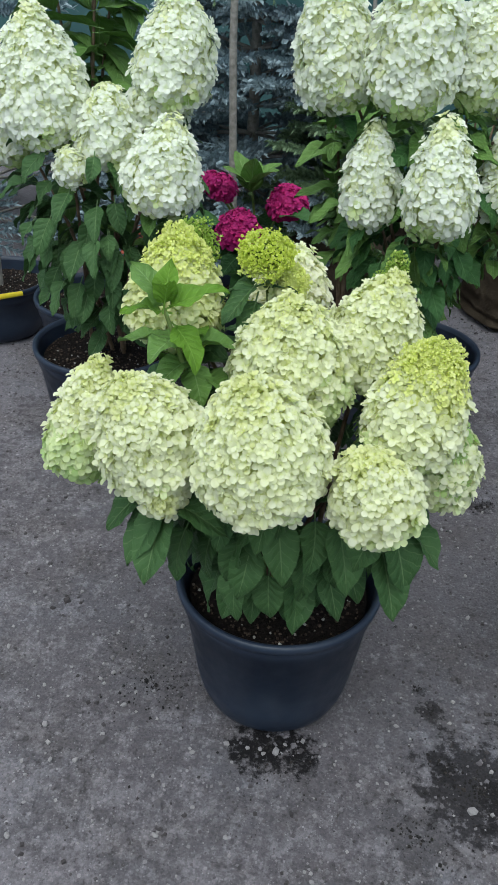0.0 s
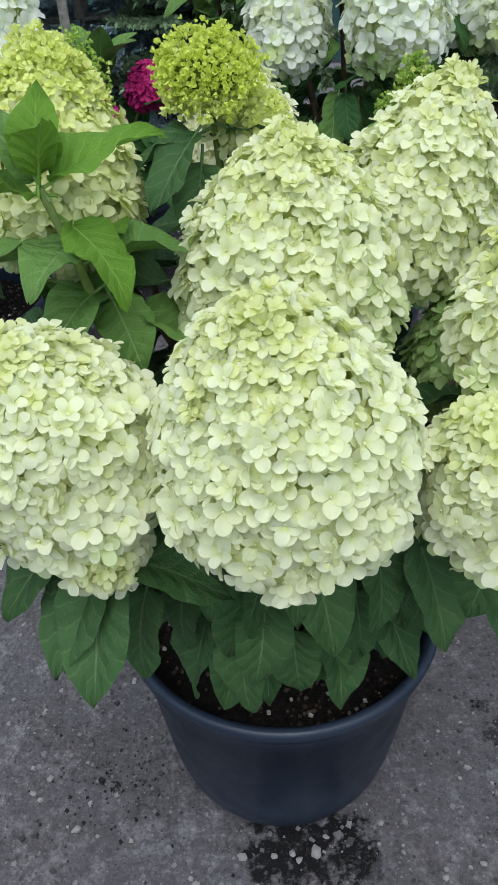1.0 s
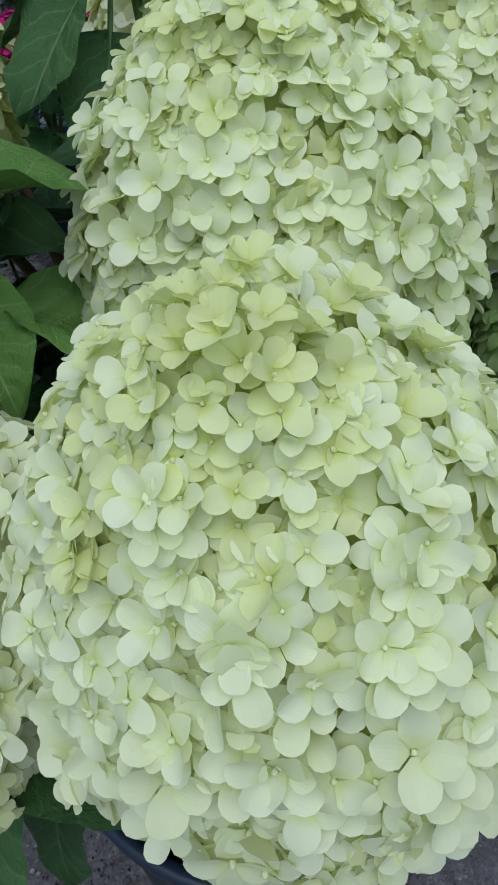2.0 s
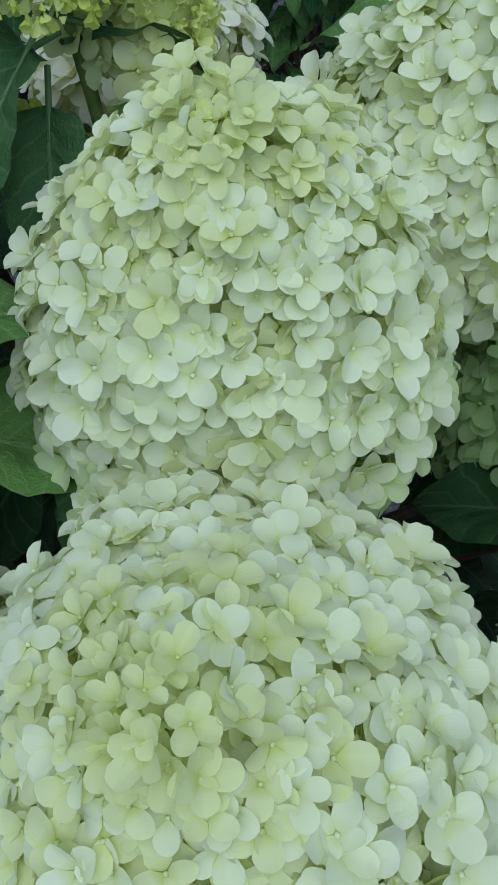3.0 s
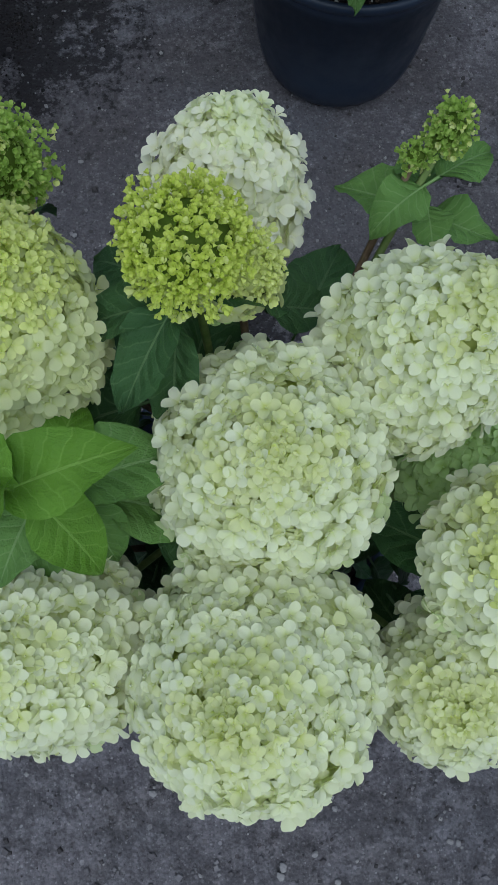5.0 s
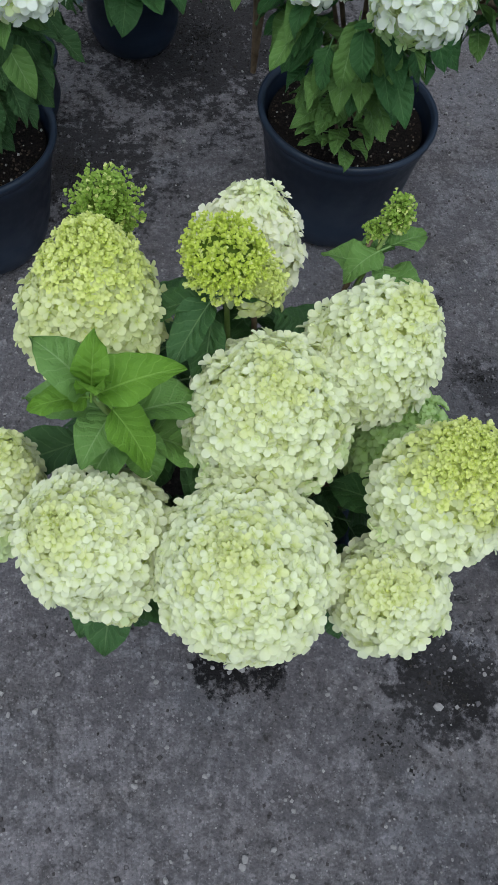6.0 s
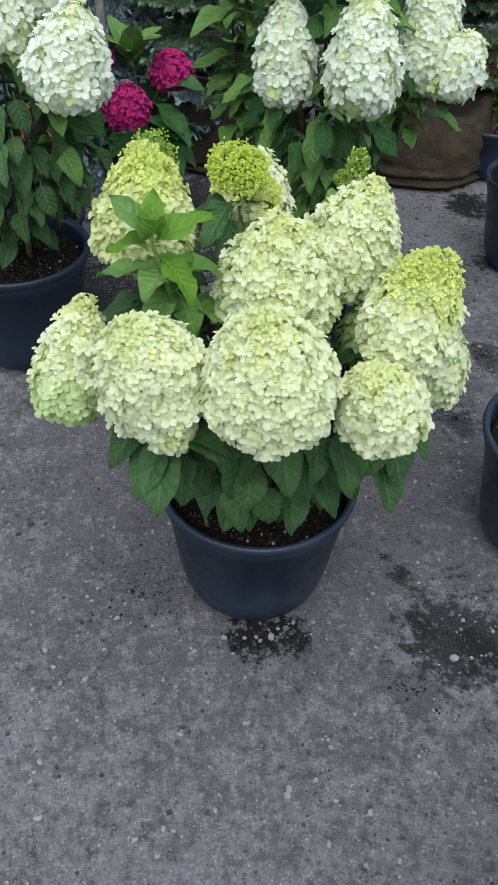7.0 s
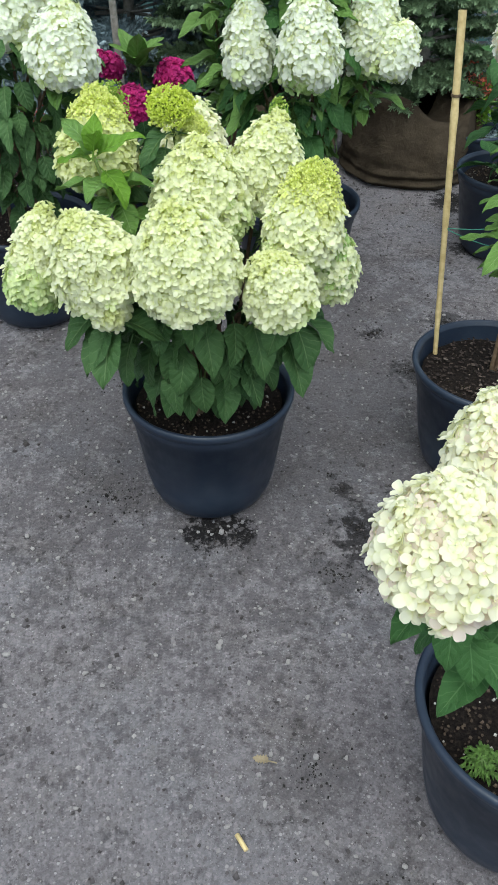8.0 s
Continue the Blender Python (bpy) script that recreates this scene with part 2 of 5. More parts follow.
def ground_material():
    m, nt, b = material("worn_asphalt", 0.88, 0.22)
    b.inputs["Diffuse Roughness"].default_value = 1.0
    p = here(nt)
    sep = nt.nodes.new("ShaderNodeSeparateXYZ")
    nt.links.new(p, sep.inputs[0])
    fine = noise_at(nt, p, 210.0, 4.0, 0.65)
    mid = noise_at(nt, p, 52.0, 5.0, 0.70)
    big = noise_at(nt, p, 2.6, 5.0, 0.62)
    patch = noise_at(nt, p, 5.0, 6.0, 0.62)
    # bluish worn binder and browner silt, in soft patches
    col = ramp(nt, big, [(0.34, (0.160, 0.147, 0.160)), (0.50, (0.176, 0.165, 0.180)), (0.66, (0.178, 0.174, 0.196))])
    col = mix(nt, ramp(nt, patch, [(0.47, (0.0,) * 3), (0.68, (0.52,) * 3)]), col, (0.120, 0.106, 0.102))
    col = mix(nt, 1.0, col, ramp(nt, fine, [(0.40, (0.86,) * 3), (0.5, (0.98,) * 3), (0.60, (1.12,) * 3)]), "MULTIPLY")
    # stones of the aggregate, each with its own grey
    agg = node(nt, "ShaderNodeTexVoronoi", Scale=165.0)
    nt.links.new(p, agg.inputs["Vector"])
    cell = nt.nodes.new("ShaderNodeSeparateColor")
    nt.links.new(agg.outputs[1], cell.inputs[0])
    col = mix(nt, 0.32, col, ramp(nt, cell.outputs[0], [(0.0, (0.50,) * 3), (0.5, (0.95,) * 3), (0.9, (1.25,) * 3), (1.0, (1.9, 1.87, 1.83))]), "MULTIPLY")
    col = mix(nt, 1.0, col, ramp(nt, mid, [(0.38, (0.92,) * 3), (0.62, (1.08,) * 3)]), "MULTIPLY")
    # small light and dark grains, each a few millimetres across
    for scale, most in ((250.0, 0.42), (150.0, 0.36)):
        grain = node(nt, "ShaderNodeTexVoronoi", Scale=scale)
        nt.links.new(p, grain.inputs["Vector"])
        rgb = nt.nodes.new("ShaderNodeSeparateColor")
        nt.links.new(grain.outputs[1], rgb.inputs[0])
        spot = math_node(nt, "LESS_THAN", grain.outputs[0], math_node(nt, "MULTIPLY", rgb.outputs[1], most))
        col = mix(nt, math_node(nt, "MULTIPLY", spot, 0.60), col, ramp(nt, rgb.outputs[0], [(0.0, (0.060, 0.054, 0.058)), (0.35, (0.120, 0.114, 0.124)), (0.6, (0.19, 0.184, 0.198)), (0.85, (0.28, 0.272, 0.288)), (1.0, (0.42, 0.41, 0.42))]))
    # dark crumbs lie in drifts
    drift = ramp(nt, noise_at(nt, p, 5.0, 4.0), [(0.46, (0.05,) * 3), (0.64, (1.0,) * 3)])
    speck = ramp(nt, mid, [(0.33, (0.85,) * 3), (0.43, (0.0,) * 3)])
    col = mix(nt, mix(nt, 1.0, speck, drift, "MULTIPLY"), col, (0.042, 0.036, 0.036))
    vor = node(nt, "ShaderNodeTexVoronoi", Scale=88.0)
    nt.links.new(p, vor.inputs["Vector"])
    bw = nt.nodes.new("ShaderNodeSeparateColor")
    nt.links.new(vor.outputs[1], bw.inputs[0])
    chip = math_node(nt, "LESS_THAN", vor.outputs[0], math_node(nt, "MULTIPLY", math_node(nt, "SUBTRACT", bw.outputs[0], 0.55), 0.80))
    col = mix(nt, math_node(nt, "MULTIPLY", chip, 0.80), col, ramp(nt, bw.outputs[1], [(0.0, (0.075, 0.065, 0.066)), (0.4, (0.150, 0.136, 0.144)), (0.7, (0.235, 0.220, 0.236)), (1.0, (0.36, 0.345, 0.355))]))
    wobble = math_node(nt, "ADD", math_node(nt, "MULTIPLY", noise_at(nt, p, 13.0, 7.0, 0.74), 3.4), math_node(nt, "MULTIPLY", mid, 0.9))
    total = None
    for x, y, r, s in STAINS_AND_SHADE:
        dx = math_node(nt, "SUBTRACT", sep.outputs[0], x)
        dy = math_node(nt, "SUBTRACT", sep.outputs[1], y)
        d = math_node(nt, "SQRT", math_node(nt, "ADD", math_node(nt, "MULTIPLY", dx, dx), math_node(nt, "MULTIPLY", dy, dy)))
        d = math_node(nt, "DIVIDE", d, r)
        f = math_node(nt, "SUBTRACT", 3.08, math_node(nt, "ADD", d, wobble))
        f = math_node(nt, "MULTIPLY", math_node(nt, "MULTIPLY", f, 2.4, True), s)
        total = f if total is None else math_node(nt, "MAXIMUM", total, f)
    col = mix(nt, total, col, (0.010, 0.009, 0.010))
    nt.links.new(col, b.inputs["Base Color"])
    h = math_node(nt, "ADD", math_node(nt, "MULTIPLY", fine, 0.6), math_node(nt, "MULTIPLY", mid, 0.8))
    h = math_node(nt, "SUBTRACT", h, math_node(nt, "MULTIPLY", agg.outputs[0], 0.5))
    bump(nt, b, h, 1.0, 0.0045)
    return m


ASPHALT = ground_material()


def burlap_material():
    m, nt, b = material("brown_burlap", 0.95, 0.1)
    p = here(nt)
    col = ramp(nt, noise_at(nt, p, 7.0, 5.0), [(0.3, (0.042, 0.033, 0.023)), (0.7, (0.100, 0.080, 0.056))])
    nt.links.new(mix(nt, math_node(nt, "MULTIPLY", noise_at(nt, p, 190.0, 2.0), 0.6), col, (0.03, 0.02, 0.015)), b.inputs["Base Color"])
    bump(nt, b, math_node(nt, "ADD", math_node(nt, "MULTIPLY", noise_at(nt, p, 220.0, 2.0), 0.3), math_node(nt, "MULTIPLY", noise_at(nt, p, 14.0, 4.0), 3.0)), 0.8, 0.010)
    return m


BURLAP = burlap_material()
NET, net_nt, net_b = material("teal_shade_net", 0.8, 0.1)
net_nt.links.new(ramp(net_nt, noise_at(net_nt, here(net_nt), 2.0), [(0.3, (0.030, 0.075, 0.080)), (0.7, (0.070, 0.140, 0.140))]), net_b.inputs["Base Color"])


# ---- mesh tools ----
def mesh_quads(name, verts, quads, mats, mat_index=None, uvs=None, smooth=True):
    """A mesh from arrays of vertices (n, 3) and quads (m, 4)."""
    verts, quads = np.asarray(verts, np.float32), np.asarray(quads, np.int32)
    me = bpy.data.meshes.new(name)
    me.vertices.add(len(verts))
    me.vertices.foreach_set("co", verts.ravel())
    me.loops.add(quads.size)
    me.loops.foreach_set("vertex_index", quads.ravel())
    me.polygons.add(len(quads))
    me.polygons.foreach_set("loop_start", np.arange(0, quads.size, 4, dtype=np.int32))
    for mt in mats:
        me.materials.append(mt)
    if mat_index is not None:
        me.polygons.foreach_set("material_index", np.asarray(mat_index, np.int32))
    if uvs is not None:
        layer = me.uv_layers.new(name="UVMap")
        layer.data.foreach_set("uv", np.asarray(uvs, np.float32)[quads.ravel()].ravel())
    me.update(calc_edges=True)
    me.polygons.foreach_set("use_smooth", np.full(len(quads), smooth))
    me.validate()
    return me


def part(name, me, parent, at=(0, 0, 0), label="", m=None):
    ob = new(name, me)
    ob.parent = parent
    ob.matrix_basis = m if m is not None else Matrix.Translation(at)
    return tagged(ob, label)


def thing(name, x, y, z, label, category, group=""):
    ob = new(name)
    ob.location = (x, y, z)
    ob.empty_display_size = 0.1
    return tagged(ob, label, category, group)


def lathe(profile, seg=48):
    """Vertices and quads of a turned form: profile of (radius, height)."""
    a = np.arange(seg) / seg * 2 * math.pi
    v = np.array([(r * np.cos(a), r * np.sin(a), np.full(seg, z)) for r, z in profile]).transpose(0, 2, 1).reshape(-1, 3)
    q = [(i * seg + j, i * seg + (j + 1) % seg, (i + 1) * seg + (j + 1) % seg, (i + 1) * seg + j) for i in range(len(profile) - 1) for j in range(seg)]
    return v, np.array(q)


def tube(points, radii, sides=8):
    pts = [Vector(p) for p in points]
    vs = []
    for i, p in enumerate(pts):
        d = (pts[min(i + 1, len(pts) - 1)] - pts[max(i - 1, 0)]).normalized()
        x = d.orthogonal().normalized()
        y = d.cross(x)
        for k in range(sides):
            a = 2 * math.pi * k / sides
            vs.append(p + float(radii[i]) * (math.cos(a) * x + math.sin(a) * y))
    q = [(i * sides + k, i * sides + (k + 1) % sides, (i + 1) * sides + (k + 1) % sides, (i + 1) * sides + k) for i in range(len(pts) - 1) for k in range(sides)]
    return np.array(vs), np.array(q)


def merge(pieces):
    vs, qs, n = [], [], 0
    for v, q in pieces:
        vs.append(v)
        qs.append(q + n)
        n += len(v)
    return np.concatenate(vs), np.concatenate(qs)


def arc(a, b, sag, n=7):
    """Points of a stem from a to b that bows by sag."""
    a, b, sag = Vector(a), Vector(b), Vector(sag)
    return [a.lerp(b, i / (n - 1)) + sag * math.sin(math.pi * i / (n - 1)) for i in range(n)]


# ---- florets, leaves, heads ----
def floret(rows, cols, rise, curl, spoon, seed, width=0.90, bead=True):
    """Four oval petals round a small bead; one unit from centre to petal tip. rise lifts the petals, curl bends their tips
    back, spoon turns their edges up. Arrays: vertices, quads, uv."""
    rng = np.random.RandomState(seed)
    vs, qs, uv, n = [], [], [], 0
    s = 0.08 + 0.92 * np.sin(np.linspace(0, math.pi / 2, rows)) ** 1.15
    for k in range(4):
        ang = k * math.pi / 2 + rng.uniform(-0.16, 0.16)
        size, lift = (1.04 if k % 2 else 0.94) * rng.uniform(0.92, 1.08), rise + rng.uniform(-0.10, 0.12)
        tw, bow = rng.uniform(-0.18, 0.18), curl * rng.uniform(0.7, 1.3)
        half = width * 0.46 * np.sqrt(np.clip(1 - ((s - 0.56) / 0.475) ** 2, 0.03, 1))
        for i in range(rows):
            for j in range(cols):
                c = 2 * j / (cols - 1) - 1
                x, y = half[i] * c * size, (s[i] - 0.05 * c * c * s[i]) * size
                z = lift * s[i] - bow * s[i] ** 2.2 + spoon * c * c * half[i] + tw * x * s[i] + (0.05 if k % 2 else -0.03)
                vs.append((x * math.cos(ang) - y * math.sin(ang), x * math.sin(ang) + y * math.cos(ang), z))
                uv.append((c * 0.5 + 0.5, s[i]))
        qs += [(n + i * cols + j, n + i * cols + j + 1, n + (i + 1) * cols + j + 1, n + (i + 1) * cols + j) for i in range(rows - 1) for j in range(cols - 1)]
        n += rows * cols
    if not bead:
        return np.array(vs), np.array(qs), np.array(uv)
    b = 0.10
    for z, r in ((0.02, b * 0.8), (b * 1.2, b), (b * 2.0, b * 0.45)):
        for k in range(4):
            a = k * math.pi / 2 + 0.6
            vs.append((r * math.cos(a), r * math.sin(a), z))
            uv.append((0.5, 0.95))
    qs += [(n + i * 4 + k, n + i * 4 + (k + 1) % 4, n + (i + 1) * 4 + (k + 1) % 4, n + (i + 1) * 4 + k) for i in range(2) for k in range(4)]
    qs += [(n + 8, n + 9, n + 10, n + 11)]
    return np.array(vs), np.array(qs), np.array(uv)


SHAPES = ((0.25, 0.20, 0.25), (0.40, 0.50, 0.10), (0.70, 0.30, 0.40), (0.10, 0.30, 0.05), (0.50, 0.55, 0.30), (0.40, 0.10, 0.40), (0.10, 0.40, -0.15), (0.85, 0.35, 0.30))
FINE = [floret(6, 4, *c, 10 + i) for i, c in enumerate(SHAPES)]
MEDIUM = [floret(5, 3, *c, 20 + i) for i, c in enumerate(SHAPES)]
COARSE = [floret(4, 3, *c, 30 + i, 0.95, False) for i, c in enumerate(SHAPES)]
YOUNG = [floret(5, 4, r, 0.25, 0.55, 60 + i, 0.92) for i, r in enumerate((0.75, 1.0, 1.3))]
BUDS = [floret(3, 3, c, u, 0.3, 40 + i, 1.5, False) for i, (c, u) in enumerate(((2.2, 0.5), (2.8, 0.9), (1.5, 0.2)))]
FILL = [floret(3, 2, c, 0.1, 0.1, 50 + i, 1.0, False) for i, c in enumerate((0.3, 0.1, 0.5))]


def profile_at(s, cone, m=0.26):
    """Radius of a panicle from its base (0) to its tip (1): a full, slightly tucked base and a blunt cone above."""
    low = np.clip(1 - np.clip((m - s) / m, 0, 1) ** 2.2, 0, 1) ** 0.5
    t = np.clip((s - m) / (1 - m), 0, 1)
    up = (1 - t ** (2.1 - 0.5 * cone)) ** (0.52 + 0.33 * cone)
    return np.where(s < m, low, up)


def grown(u):
    """Size of a floret by its height on the panicle: young and small at the tip, large round the base."""
    return 1.22 - 0.50 * np.clip((u - 0.35) / 0.65, 0, 1) ** 1.4


def head_places(c, axis, length, radius, spacing, seed, cone=0.5, lump=0.07, belly=0.26, grow=True):
    """Places, normals and heights (0 to 1) of florets spread evenly over a panicle."""
    rng = np.random.RandomState(seed)
    s = np.linspace(0, 1, 400)
    r = radius * profile_at(s, cone, belly)
    dl = np.hypot(np.diff(r), 2 * length * np.diff(s))
    ring = 2 * math.pi * (r[1:] + r[:-1]) / 2 * dl
    if grow:
        ring = ring / grown((s[1:] + s[:-1]) / 2) ** 1.6
    area = np.concatenate(([0], np.cumsum(ring)))
    n = max(6, int(area[-1] / (spacing * spacing * 0.87)))
    u = np.interp((np.arange(n) + 0.5) / n * area[-1], area, s) + rng.normal(0, 0.010, n)
    u = np.clip(u, 0.005, 0.997)
    a = np.arange(n) * 2.399963 + rng.normal(0, 0.12, n)
    rr = np.interp(u, s, r)
    slope = np.interp(u, s, np.gradient(r, s)) / (2 * length)
    az = Vector(axis).normalized()
    ax = az.orthogonal().normalized()
    basis = np.array([ax, az.cross(ax), az])
    out, nor = [], []
    off = Vector((seed * 3.1, seed * 1.7, seed * 0.9))
    for i in range(n):
        d = np.array((math.cos(a[i]), math.sin(a[i]), 0))
        p = d * rr[i] + np.array((0, 0, (u[i] - 0.5) * 2 * length))
        nn = d - np.array((0, 0, 1)) * np.clip(slope[i], -6, 6)
        nn /= np.linalg.norm(nn)
        p = p + nn * radius * lump * (1.6 * noise.noise(Vector(p) * (2.2 / radius) + off) + 1.0 * noise.noise(Vector(p) * (5.0 / radius) + off))
        out.append(p @ basis + np.array(c))
        nor.append(nn @ basis)
    return np.array(out), np.array(nor), u


def turn_to(nrm, spin, rng, tilt):
    n = Vector(nrm) + Vector(rng.normal(0, tilt, 3))
    n.normalize()
    x = n.orthogonal().normalized()
    y = n.cross(x)
    return np.array([math.cos(spin) * x + math.sin(spin) * y, -math.sin(spin) * x + math.cos(spin) * y, n])


def core_mesh(c, axis, length, radius, cone, shrink, belly=0.26):
    v, q = lathe([(max(0.001, radius * shrink * float(profile_at(np.array(s), cone, belly))), (s - 0.5) * 2 * length * shrink) for s in np.linspace(0.01, 0.99, 12)], 14)
    az = Vector(axis).normalized()
    ax = az.orthogonal().normalized()
    return v @ np.array([ax, az.cross(ax), az]) + np.array(c), q


def flower_head(parent, c, axis, length, radius, size=0.0100, kit=MEDIUM, tint=(CREAM, LIME_WHITE), seed=1, cone=0.5, bud_from=2.0, bud=BUD, single=0, label="", lump=0.06, tip_from=0.88, gap=1.02, belly=0.26, low=0.15, shelf=0.46):
    """A panicle of florets under a plant. bud_from: height past which it is still in bud. low: height up to which the
    florets are greener, part own tint, part shade put into the colour.
    single: how many florets, the foremost, are pieces of their own."""
    rng = np.random.RandomState(seed + 500)
    px, py, pz = parent.location
    c = (c[0] - px, c[1] - py, c[2] - pz)
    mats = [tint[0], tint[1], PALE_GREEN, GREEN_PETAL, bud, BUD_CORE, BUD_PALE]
    blush = tint[1] == BLUSH
    flat = tint[0] in (PINK, RED)
    vs, qs, mi, uv, n = [], [], [], [], 0

    def add(f, m, at, k):
        nonlocal n
        vs.append(f[0] @ m + at), qs.append(f[1] + n), mi.append(np.full(len(f[1]), k)), uv.append(f[2])
        n += len(f[0])

    v, q = core_mesh(c, axis, length, radius, cone, 0.70 if bud_from < 0.5 else 0.86, belly)
    add((v, q, np.full((len(v), 2), 0.1)), np.eye(3), np.zeros(3), 0 if flat else 5 if bud_from < 0.5 else 1)
    # an inner layer of florets closes the gaps
    ip, inn, iu = head_places(c, axis, length * 0.90, radius * 0.90, size * gap * 1.15, seed + 7, cone, lump, belly)
    for i in range(len(ip)):
        if iu[i] < bud_from:
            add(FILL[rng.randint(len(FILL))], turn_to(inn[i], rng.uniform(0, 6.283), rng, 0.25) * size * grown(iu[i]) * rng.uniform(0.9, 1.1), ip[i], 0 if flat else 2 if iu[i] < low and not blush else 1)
    places, normals, u = head_places(c, axis, length, radius, size * gap, seed, cone, lump, belly)
    away = Vector(axis).normalized()
    front = set(np.argsort(places[:, 1] - 0.35 * places[:, 2])[:single].tolist()) if single else set()
    singles = []
    for i in range(len(places)):
        edge = bud_from + rng.normal(0, 0.04) + 0.09 * noise.noise(Vector(places[i]) * 45)
        if u[i] > edge:
            continue
        ripe = float(np.clip((edge - u[i]) / 0.30, 0.58, 1.0)) if bud_from < 1 else 1.0
        f = kit[rng.randint(len(kit))]
        sc = size * grown(u[i]) * rng.uniform(0.94, 1.14) * ripe
        nn = (Vector(normals[i]) + shelf * away + Vector((0, 0, 0.10))).normalized()
        rot = turn_to(nn, rng.uniform(0, 6.283), rng, 0.23)
        p = places[i] + np.array(nn) * rng.uniform(-0.60, 0.22) * size
        v = u[i] + rng.normal(0, 0.07)
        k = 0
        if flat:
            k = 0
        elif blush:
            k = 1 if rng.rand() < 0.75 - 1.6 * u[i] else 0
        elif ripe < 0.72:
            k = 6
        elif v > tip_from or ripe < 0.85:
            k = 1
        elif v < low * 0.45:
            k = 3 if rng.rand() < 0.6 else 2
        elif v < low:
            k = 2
        if kit is not COARSE and bud_from > 1 and u[i] > 0.972 and not blush:
            f, sc = YOUNG[rng.randint(3)], sc * (0.75 if u[i] > 0.988 else 0.95)
            k = 1
        if i in front:
            singles.append((f, k, rot * sc, p))
        else:
            add(f, rot * sc, p, k)
    if bud_from > 1 and kit is not COARSE:
        # young florets crowd the tip
        side = away.orthogonal().normalized()
        tip = Vector(c) + away * (length * 0.97 - size * 0.35)
        for i in range(13):
            turn, far = i * 2.399963, size * (0.0 if i == 0 else 0.42 * math.sqrt(i))
            out = side * math.cos(turn) + away.cross(side) * math.sin(turn)
            at = tip + out * far - away * (far * far / radius)
            add(YOUNG[i % 3], turn_to(away + out * far / radius, rng.uniform(0, 6.283), rng, 0.15) * size * (0.42 + 0.06 * math.sqrt(i)), np.array(at), 6 if i < 2 and not blush and not flat else 0 if flat or blush else 1)
    if bud_from < 1:
        outer = head_places(c, axis, length, radius * 0.97, 0.0034, seed + 3, cone, lump * 1.2, belly, False)
        inner = head_places(c, axis, length * 0.86, radius * 0.84, 0.0046, seed + 4, cone, lump, belly, False)
        bp, bn, bu = (np.concatenate(pair) for pair in zip(outer, inner))
        for i in range(len(bp)):
            edge = bud_from - 0.03 + rng.normal(0, 0.05) + 0.09 * noise.noise(Vector(bp[i]) * 45)
            if bu[i] < edge:
                continue
            # buds stand in small tufts with dark gaps between them
            tuft = noise.noise(Vector(bp[i]) * 130 + Vector((seed, 0, 0)))
            if tuft < -0.34:
                continue
            rot = turn_to(bn[i], rng.uniform(0, 6.283), rng, 0.4)
            sc = rng.uniform(0.0015, 0.0028) * (1.5 if bu[i] < edge + 0.08 else 1.0)
            add(BUDS[rng.randint(len(BUDS))], rot * sc, bp[i] + bn[i] * (rng.uniform(-0.006, 0.002) + 0.006 * tuft), 6 if rng.rand() < 0.10 or bu[i] < edge + 0.07 else 4)
    me = mesh_quads("flower_head", np.concatenate(vs), np.concatenate(qs), mats, np.concatenate(mi), np.concatenate(uv))
    ob = part("flower_head", me, parent, label=label)
    cache = {}
    for f, k, rs, p in singles:
        key = (id(f), k)
        if key not in cache:
            cache[key] = mesh_quads("floret", f[0], f[1], [mats[k]], None, f[2])
        m = Matrix([list(row) for row in rs.T]).to_4x4()
        m.translation = Vector(p)
        part("floret", cache[key], ob, m=m)
    return ob


def leaf_mesh(name, mat, length=0.11, width=0.058, droop=0.5, fold=0.25, wave=0.004, rows=15, seed=0, teeth=0.012):
    """A pointed oval leaf along +Y, its upper side +Z."""
    cols = 6
    vs, uv = [], []
    for i in range(rows):
        s = i / (rows - 1)
        w = 0.5 * width * (s / 0.39) ** 0.62 * ((1 - s) / 0.61) ** 0.97 * 1.08 + 0.0008
        if 1 < i < rows - 1:
            w *= 1 + teeth * (1 if i % 2 else -1)
        bend = droop * s
        y = length * (math.sin(bend) / max(droop, 1e-3))
        z = -length * ((1 - math.cos(bend)) / max(droop, 1e-3))
        for j in range(cols + 1):
            c = 2 * j / cols - 1
            zz = z + fold * abs(c) * w - 0.5 * fold * c * c * w + 0.25 * wave * math.sin(s * 30 + seed * 2) * abs(c) + wave * math.sin(s * 9 + seed + (1.5 if c > 0 else 0)) * c * c
            vs.append((c * w, y - 0.1 * abs(c) * w, zz))
            uv.append((0.5 + 0.5 * c, s))
    q = [(i * (cols + 1) + j, i * (cols + 1) + j + 1, (i + 1) * (cols + 1) + j + 1, (i + 1) * (cols + 1) + j) for i in range(rows - 1) for j in range(cols)]
    n = len(vs)
    pv, pq = tube([(0, -0.016, 0.001), (0, 0, 0), (0, length * 0.25, -0.0015)], [0.0014, 0.0014, 0.0007], 5)
    vs, q = np.concatenate((np.array(vs), pv)), np.concatenate((np.array(q), pq + n))
    uv = np.concatenate((np.array(uv), np.full((len(pv), 2), 0.5)))
    return mesh_quads(name, vs, q, [mat], None, uv)


